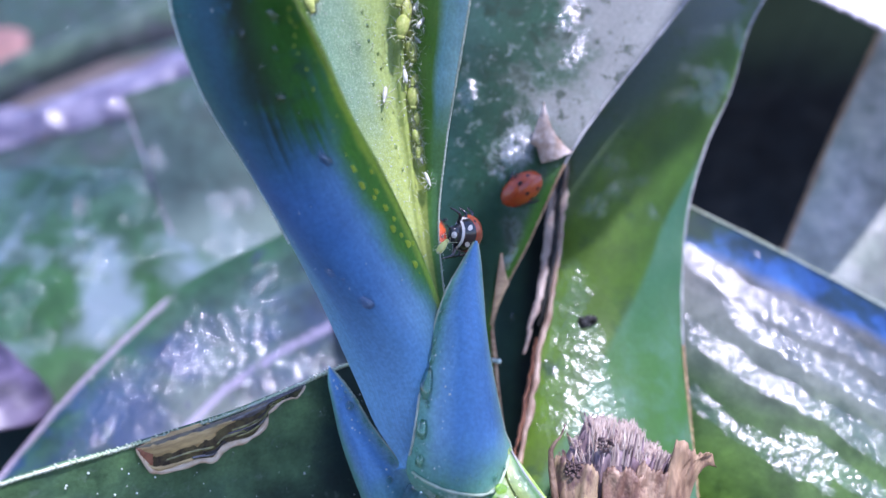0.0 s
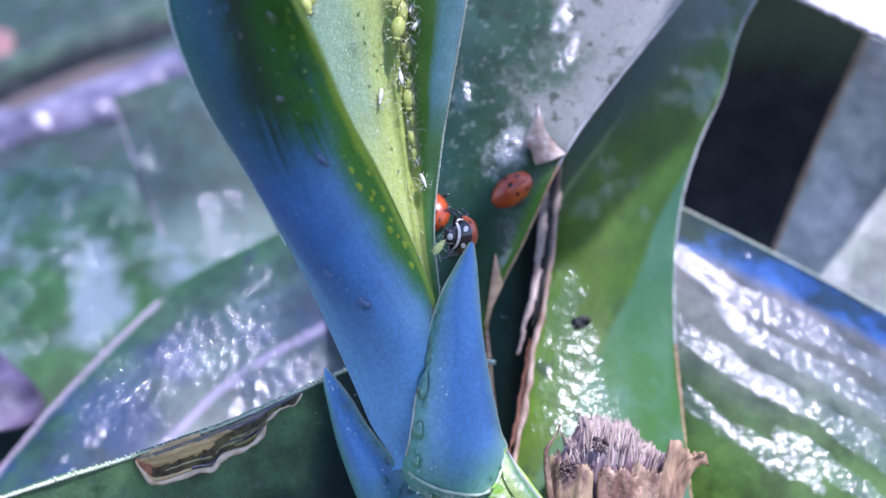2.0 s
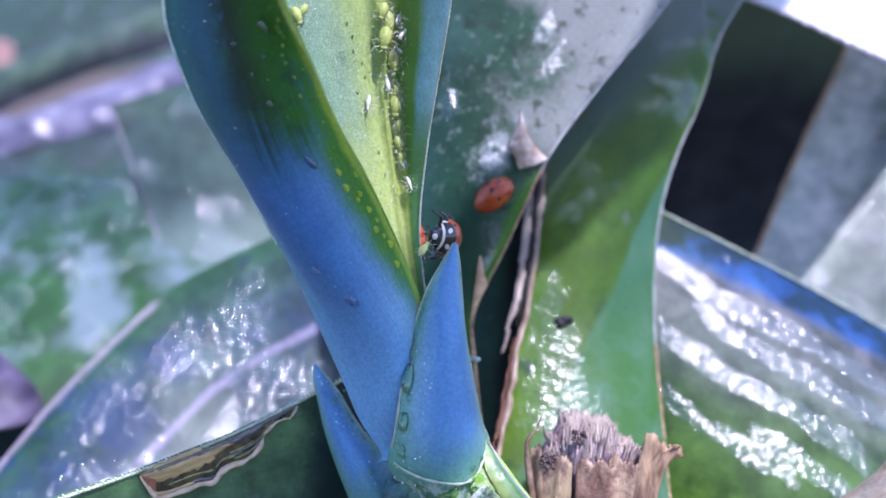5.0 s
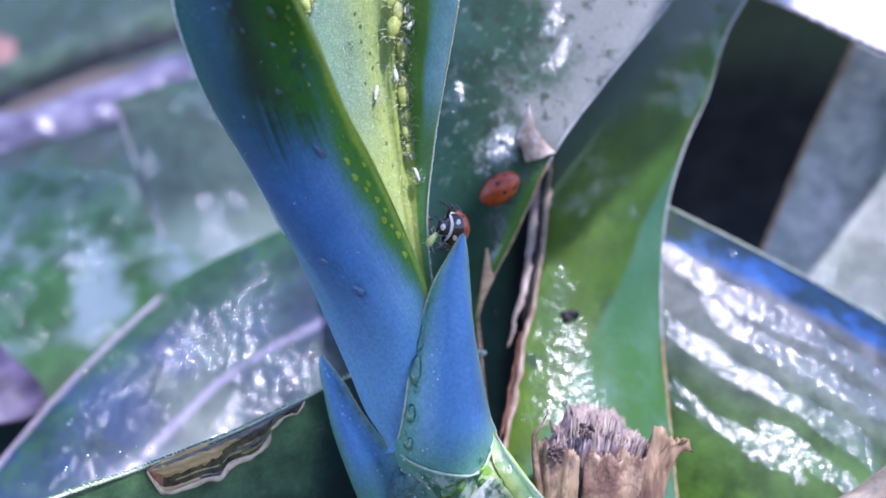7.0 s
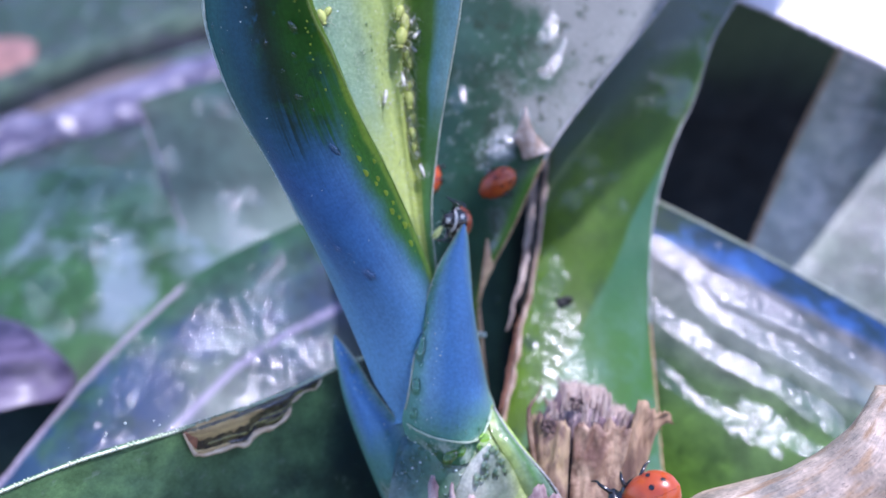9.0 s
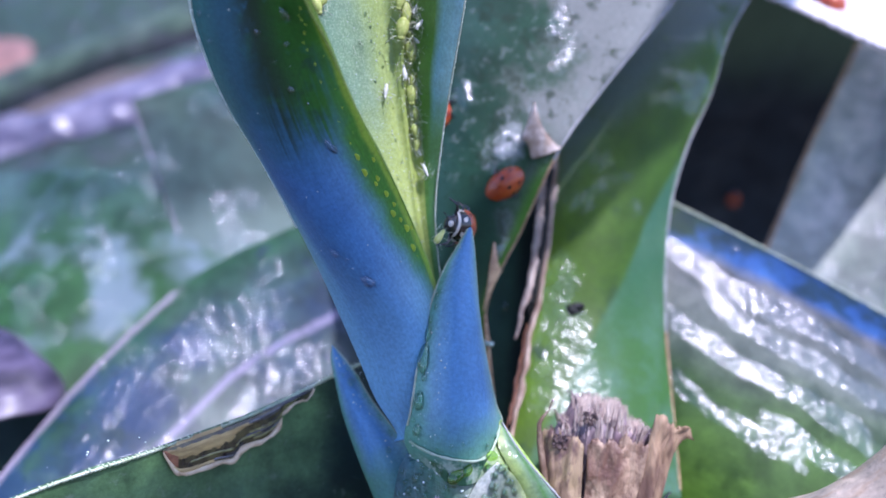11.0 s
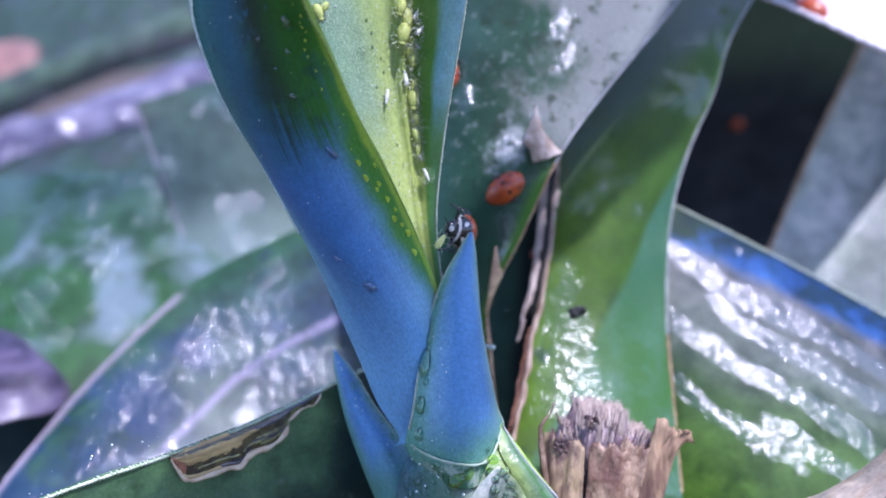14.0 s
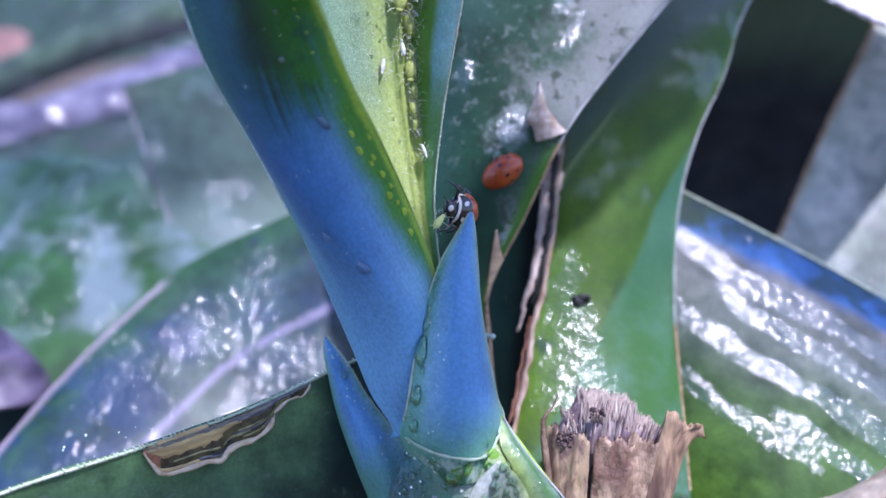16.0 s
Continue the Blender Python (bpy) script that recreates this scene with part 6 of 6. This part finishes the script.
def build_ladybird(marked):
    bug = thing("ladybird", "orange-red ladybird with black spots", "beetle", "ladybirds on the plant")
    bm = bmesh.new()
    ball(bm, (-0.0008, 0, 0.0006), (0.0028, 0.002, 0.0006), 18, 10)
    ball(bm, (0.0016, 0, 0.0006), (0.0012, 0.0013, 0.0005), 14, 8)
    part("underbody", bm, black_shell, bug, "black underside")
    for sd in (1, -1):
        f = wing_case(sd, -2.9 if marked else -4.0)
        bm = bmesh.new()
        patch(bm, f, 0.0, 1.0, 0.0, 1.0, 22, 14)
        case = part("wing_case", bm, red_shell, bug, "glossy orange-red wing case")
        for s, w, rs, rw in ((0.60, 0.55, 0.035, 0.065), (0.38, 0.66, 0.04, 0.07), (0.36, 0.26, 0.045, 0.075), (0.17, 0.45, 0.035, 0.07))[0 if marked else 1:]:
            bm = bmesh.new()
            blot(bm, f, s, w, rs, rw)
            part("spot", bm, black_shell, case)
    bm = bmesh.new()
    dome = broad_shield if marked else shield
    patch(bm, dome, 0.0, 1.0, -1.0, 1.0, 16, 26)
    neck = part("neck_shield", bm, black_shell, bug, "black neck shield with cream marks" if marked else "black neck shield")
    if marked:
        for sd in (1, -1):
            bm = bmesh.new()
            patch(bm, dome, 0.10, 0.92, sd * 0.80, sd * 0.96, 12, 3, 1.025)
            part("border_mark", bm, cream_mark, neck, "cream side border")
            bm = bmesh.new()
            blot(bm, dome, 0.36, sd * 0.34, 0.17, 0.10, 1.03, -sd * 0.5)
            part("dash_mark", bm, cream_mark, neck, "cream dash")
        bm = bmesh.new()
        patch(bm, dome, 0.66, 0.80, -0.92, 0.92, 4, 22, 1.025)
        part("border_mark", bm, cream_mark, neck, "cream front border")
    bm = bmesh.new()
    if marked:
        ball(bm, (0.00285, 0, 0.00085), (0.00070, 0.00095, 0.00070), 18, 12)
    else:
        ball(bm, (0.00315, 0, 0.00062), (0.00055, 0.00072, 0.0005), 16, 10)
    head = part("head", bm, black_shell, bug, "small black head with pale face" if marked else "small black head")
    if marked:
        bm = bmesh.new()
        ball(bm, (0.00320, 0, 0.00122), (0.00034, 0.00040, 0.00034), 12, 8)
        part("face_mark", bm, cream_mark, head, "cream face mark")
    for sd in (1, -1):
        bm = bmesh.new()
        ball(bm, (0.00325, sd * 0.00062, 0.0007), (0.0002, 0.00016, 0.0002), 10, 8)
        part("eye", bm, black_shell, head)
        bm = bmesh.new()
        tube(bm, [Vector(q) * 0.001 for q in ((3.5, sd * 0.45, 0.7), (3.9, sd * 0.75, 0.85), (4.2, sd * 0.95, 0.75), (4.4, sd * 1.0, 0.7))], [0.00006, 0.00005, 0.00007, 0.00011], 6)
        part("feeler", bm, black_shell, head)
        for x0, dx in ((1.9, 0.9), (0.6, 0.1), (-0.6, -0.8)):
            bm = bmesh.new()
            tube(bm, [Vector(q) * 0.001 for q in ((x0, sd * 0.9, 0.5), (x0 + dx * 0.6, sd * 1.9, 0.85), (x0 + dx, sd * 2.3, 0.85), (x0 + dx * 1.3, sd * 2.6, 0.3), (x0 + dx * 1.6, sd * 2.7, 0.02), (x0 + dx * 2.0, sd * 2.8, 0.02))], [0.00022, 0.00022, 0.00016, 0.00012, 0.0001, 0.00006], 7)
            part("leg", bm, black_shell, bug)
    return bug


def build_aphid(skin, legs, plump, label, group):
    a = thing("aphid", label, "aphid", group)
    bm = bmesh.new()
    for v in ball(bm, (0, 0, 0.00055), (0.0013, 0.00065, 0.0006), 16, 10):
        q = (v.co.x + 0.0013) / 0.0026
        v.co.y *= (1.08 - 0.34 * q) * plump
        v.co.z = 0.00055 + (v.co.z - 0.00055) * (1.15 - 0.45 * q) * plump
    part("body", bm, skin, a)
    bm = bmesh.new()
    ball(bm, (0.00112, 0, 0.00055), (0.00036, 0.00034 * plump, 0.00030), 12, 8)
    part("head", bm, skin, a)
    for sd in (1, -1):
        bm = bmesh.new()
        tube(bm, [Vector(q) * 0.001 for q in ((1.5, sd * 0.2, 0.65), (1.9, sd * 0.5, 0.95), (1.4, sd * 1.0, 1.1), (0.7, sd * 1.35, 1.1))], [0.00003, 0.000025, 0.00002, 0.000012], 5)
        part("feeler", bm, legs, a)
        bm = bmesh.new()
        tube(bm, [Vector(q) * 0.001 for q in ((-0.9, sd * 0.4, 0.85), (-1.35, sd * 0.5, 1.15))], [0.00007, 0.00004], 6)
        part("tail_tube", bm, legs, a)
        for x0, dx in ((0.9, 0.7), (0.4, 0.0), (0.0, -0.9)):
            bm = bmesh.new()
            tube(bm, [Vector(q) * 0.001 for q in ((x0, sd * 0.35, 0.4), (x0 + dx * 0.6, sd * 0.95, 0.9), (x0 + dx * 1.3, sd * 1.5, 0.35), (x0 + dx * 1.6, sd * 1.7, 0.02))], [0.00004, 0.000035, 0.000025, 0.00002], 5)
            part("leg", bm, legs, a)
    return a


green_aphid = build_aphid(aphid_skin, aphid_legs, 1.25, "plump yellow-green aphid with thin pale legs", "aphids on the inner leaf")
pale_aphid = build_aphid(cast_skin, cast_skin, 0.62, "white shed aphid skin with spread legs", "aphids on the inner leaf")
green_rows = ((0.785, 0.631, 185, 1.15), (0.757, 0.603, 172, 1.10), (0.700, 0.672, 190, 1.0), (0.598, 0.676, 178, 1.05), (0.515, 0.690, 195, 0.75), (0.842, 0.065, 200, 0.8), (0.822, 0.600, 165, 0.8), (0.486, 0.703, 170, 0.6), (0.735, 0.668, 200, 0.65), (0.640, 0.690, 160, 0.6), (0.555, 0.705, 185, 0.55), (0.850, 0.110, 150, 0.6))
pale_rows = ((0.655, 0.606, 8, 0.95), (0.623, 0.401, 172, 0.9), (0.768, 0.735, 320, 0.85), (0.432, 0.790, 200, 0.8), (0.819, 0.615, 350, 0.75), (0.548, 0.690, 60, 0.55), (0.522, 0.712, 20, 0.6), (0.470, 0.720, 200, 0.5), (0.800, 0.700, 335, 0.6), (0.730, 0.716, 40, 0.5))


def perched(v, u, turn):
    """An aphid on the rib: belly to the leaf, back to the open side."""
    p = on_leaf(INNER, v, u, 0.0004, fold)
    z = Vector((0.12, -0.88, 0.45)).normalized()
    x = (Vector((0, 0.2, 1)) - z * z.dot(Vector((0, 0.2, 1)))).normalized()
    return Matrix.Translation(p) @ Matrix((x, z.cross(x), z)).transposed().to_4x4() @ pose(0, 0, 0, 0, 0, turn)


for first, rows in ((green_aphid, green_rows), (pale_aphid, pale_rows)):
    for k, (v, u, turn, size) in enumerate(rows):
        ob = first if k == 0 else copy_thing(first, Matrix.Identity(4))
        ob.matrix_world = perched(v, u, turn) @ Matrix.Scale(size * (0.98 if first is green_aphid else 0.82), 4)

def bow(bug, degrees):
    """Bend the neck shield and the head down."""
    hinge = Vector((0.00135, 0, 0.00055))
    for ob in bug.children:
        if ob.name.split(".")[0] in ("neck_shield", "head"):
            ob.matrix_local = Matrix.Translation(hinge) @ Matrix.Rotation(radians(degrees), 4, "Y") @ Matrix.Translation(-hinge) @ ob.matrix_local


hunter = build_ladybird(True)
bow(hunter, 12)
hunter["label"] = "black-and-white fronted ladybird on the leaf tip, eating an aphid"
hunted = build_aphid(plain_material("pale_aphid_skin", (0.82, 0.82, 0.30), (0.62, 0.68, 0.18), 1500, 0.35), aphid_legs, 1.0, "pale green aphid held in the jaws of a ladybird", "aphids on the inner leaf")
crawler = build_ladybird(False)
bow(crawler, 30)
crawler["label"] = "orange-red ladybird crawling on the grey-green leaf"
climber = copy_thing(crawler, Matrix.Identity(4))
climber["label"] = "red ladybird climbing the leaf behind the young plant"
edge_bug = copy_thing(crawler, Matrix.Identity(4))
edge_bug["label"] = "red ladybird walking along the pale sunlit leaf edge"
shade_bug = copy_thing(crawler, Matrix.Identity(4))
shade_bug["label"] = "dim red ladybird climbing the dark shaded leaf"
gap_bug = copy_thing(crawler, Matrix.Identity(4))
gap_bug["label"] = "dark red ladybird deep in the gap between leaves"
stalk_bug = copy_thing(crawler, Matrix.Identity(4))
stalk_bug["label"] = "bright orange ladybird at the foot of the cut stalk"
high_bug = copy_thing(crawler, Matrix.Identity(4))
high_bug["label"] = "red ladybird heading down the grey-green leaf"
rim_bug = copy_thing(crawler, Matrix.Identity(4))
rim_bug["label"] = "orange ladybird on the upper rim of the leaf"
high_bug.matrix_world = frame_at(BACK, 0.913, 0.653, 175, -0.0008)
rim_bug.matrix_world = frame_at(BACK, 0.945, 0.931, 120, -0.0008)
flier = copy_thing(crawler, Matrix.Identity(4))
flier["label"] = "blurred red ladybird flitting behind the young plant"


def crawl(bug, stations, rows, size=1.0, dip=0.0, sink=0.0, slim=(1.0, 1.0)):
    """Key an insect along a leaf: seconds, place along and across the leaf, heading in degrees."""
    bug.scale = (size * slim[0], size * slim[1], size)
    walk(bug, [(t, frame_at(stations, v, u, turn, -sink) @ pose(0, 0, 0, 0, dip, 0)) for t, v, u, turn in rows])


def motions():
    crawl(crawler, BACK, ((0.0, 0.496, 0.726, 144), (1.5, 0.496, 0.715, 145), (3.0, 0.495, 0.680, 147), (4.0, 0.494, 0.687, 147), (6.5, 0.492, 0.684, 145), (7.5, 0.493, 0.671, 143), (9.0, 0.495, 0.662, 142), (12.5, 0.492, 0.663, 144), (14.5, 0.492, 0.652, 143), (16.0, 0.488, 0.630, 141)), 1.04, 22, 0.0012, (1.2, 0.90))
    crawl(climber, BACK, ((0.0, 0.448, 0.120, 10), (1.0, 0.470, 0.125, 15), (2.0, 0.488, 0.165, 15), (3.0, 0.455, 0.130, 20), (4.0, 0.448, 0.110, 20), (6.5, 0.462, 0.055, 15), (7.5, 0.475, 0.060, 10), (8.5, 0.504, 0.055, 0), (9.0, 0.530, 0.120, 0), (11.5, 0.655, 0.100, 0), (12.5, 0.669, 0.102, 2), (13.5, 0.685, 0.102, 5), (14.5, 0.731, 0.108, 0), (15.5, 0.732, 0.085, 0), (16.0, 0.746, 0.092, 0)), 1.0, 10, 0.0008)
    crawl(edge_bug, BRIGHT, ((0.0, 0.843, 0.059, 180), (8.5, 0.741, 0.203, 180), (11.5, 0.552, 0.886, 180), (12.5, 0.567, 0.874, 178), (13.5, 0.533, 0.896, 176), (14.5, 0.510, 0.995, 165), (15.2, 0.501, 1.000, 150), (16.0, 0.466, 1.000, 145)), 1.2, 0, 0.0008)
    crawl(shade_bug, SHADE, ((0.0, 0.171, 0.514, 0), (11.5, 0.326, 0.431, 5), (12.0, 0.358, 0.426, 4), (12.5, 0.388, 0.405, 2), (13.0, 0.410, 0.389, 3), (14.0, 0.440, 0.362, 8), (15.0, 0.465, 0.306, 20), (15.6, 0.493, 0.269, 25), (16.0, 0.530, 0.206, 25)))
    crawl(gap_bug, DIM, ((0.0, 0.548, 0.028, 0), (9.0, 0.585, 0.019, -10), (11.5, 0.622, 0.264, -20), (12.5, 0.651, 0.410, -30), (13.0, 0.670, 0.442, -40), (13.5, 0.694, 0.471, -40), (14.5, 0.738, 0.749, -40), (16.0, 0.753, 0.866, -20)), 0.5, sink=0.0008)
    # one rests behind the young plant and flits out for a moment
    rest = frame_at(REAR, 0.393, 0.649, 60)
    out = rest.copy()
    out.translation = Vector((-0.03328, 0.15711, 0.20134))
    flier.scale = (1.25, 1.25, 1.25)
    walk(flier, [(0.0, rest), (11.42, rest), (11.5, out), (11.58, rest), (16.0, rest)])
    # the hunter sways a little while it eats
    x = Vector((-0.36, -0.89, 0.28)).normalized()
    z = Vector((0.90, -0.40, -0.06))
    z = (z - x * z.dot(x)).normalized()
    stance = Matrix((x, z.cross(x), z)).transposed().to_4x4()
    seat = Vector((0.00290, 0.10540, 0.21325)) - stance.to_3x3() @ Vector((0.0016, 0, 0.0019))
    sways = ((0.0, 0, 0, 0), (1.5, 0.05, 0.0, 2), (3.0, 0.0, 0.0, -1), (4.0, 0.0, -0.2, -2), (6.5, 0.1, -0.1, -3), (7.5, 0.05, -0.1, -3), (8.5, 0.15, -0.3, -4), (9.0, 0.35, -0.5, -5), (11.5, 0.0, -0.6, -6), (12.5, -0.1, -0.6, -6), (13.5, 0.0, -0.65, -6), (14.5, 0.05, -0.65, -6), (15.5, 0.0, -0.6, -6), (16.0, 0.1, -0.6, -5))
    hunter.scale = (1.08, 1.08, 1.08)
    walk(hunter, [(t, Matrix.Translation(seat + Vector((dx, 0, dz)) * 0.001) @ stance @ pose(0, 0, 0, 0.5 * turn, 0, turn)) for t, dx, dz, turn in sways])
    hunted.scale = (0.74, 0.74, 0.74)
    bite = Vector((0.00015, 0.10301, 0.21262))
    walk(hunted, [(t, Matrix.Translation(bite + Vector((dx, 0, dz)) * 0.001) @ pose(0, 0, 0, 20, -50 + 0.5 * turn, 20)) for t, dx, dz, turn in sways])
    stalk_bug.scale = (1.2, 1.2, 1.2)
    perch = Vector((0.02257, 0.07384, 0.19157))
    walk(stalk_bug, [(t, Matrix.Translation(perch) @ pose(0, 0, -drop, 70, -25, -15 + a) @ pose(0, 0, 0, 0, 0, 185)) for t, a, drop in ((0.0, 0, 0), (8.0, 4, 0), (9.0, 0, 0), (11.0, 0, 0.0010), (16.0, 2, 0.0014))])
    # the front leaf sinks and swings about its base: degrees, then millimetres
    hinge = Vector((-0.01005, 0.10588, 0.19296))
    swing = ((0, 0, 0, 0, 0, 0, 0),
        (0.5, -0.54, 0.17, 0.71, -0.1, 0.27, -0.21),
        (1, 0.23, -0.39, 0.33, 0.08, -0.06, -0.17),
        (1.5, -0.25, -0.4, 1.29, -0.04, 0.22, -0.43),
        (2, -0.29, -0.42, 1.33, 0.06, 0.05, -0.81),
        (2.5, 0, -0.7, 1.23, 0.17, -0.1, -0.88),
        (3, -0.04, -0.81, 1.91, 0.15, -0.06, -1.17),
        (3.5, -0.43, -0.99, 3.53, 0.4, -0.2, -2.23),
        (4, -0.51, -1.17, 4.28, 0.51, -0.31, -2.7),
        (6.5, -0.48, -1.17, 3.86, 0.64, -0.52, -3.15),
        (7, -0.24, -1.39, 3.84, 0.74, -0.62, -3.14),
        (7.5, -0.3, -1.5, 4.33, 0.77, -0.6, -3.32),
        (8, -1.81, -0.21, 6.99, 0.89, -0.36, -3.55),
        (8.5, -3.05, 0.98, 8.55, 0.87, -0.32, -3.63),
        (9, -3.45, 1.5, 8.06, 0.64, -0.3, -3.82),
        (11.5, -0.45, -1.07, 3.88, 0.83, -0.55, -3.11),
        (12, 0.1, -1.4, 2.93, 0.95, -0.78, -3.02),
        (12.5, 0.2, -1.66, 3.4, 0.9, -0.68, -2.95),
        (13, 0.35, -1.77, 3.16, 0.88, -0.76, -2.94),
        (13.5, -0.34, -1.29, 4.28, 0.87, -0.53, -3.13),
        (14, -0.71, -0.98, 4.66, 0.9, -0.46, -3.24),
        (14.5, -0.67, -0.99, 4.49, 0.82, -0.45, -3.18),
        (15, -0.42, -1.39, 4.79, 0.82, -0.43, -3.18),
        (15.5, -0.49, -1.07, 3.87, 0.84, -0.53, -3.19),
        (16, 1.87, -2.06, -0.16, 1.35, -2, -2.52))
    rows = []
    for t, a, b, c, dx, dy, dz in swing:
        w = Vector((a, b, c))
        turn = Matrix.Rotation(radians(w.length), 4, w) if w.length else Matrix.Identity(4)
        rows.append((t, Matrix.Translation(hinge + Vector((dx, dy, dz)) * 0.001) @ turn @ Matrix.Translation(-hinge)))
    walk(front_leaf, rows)


motions()
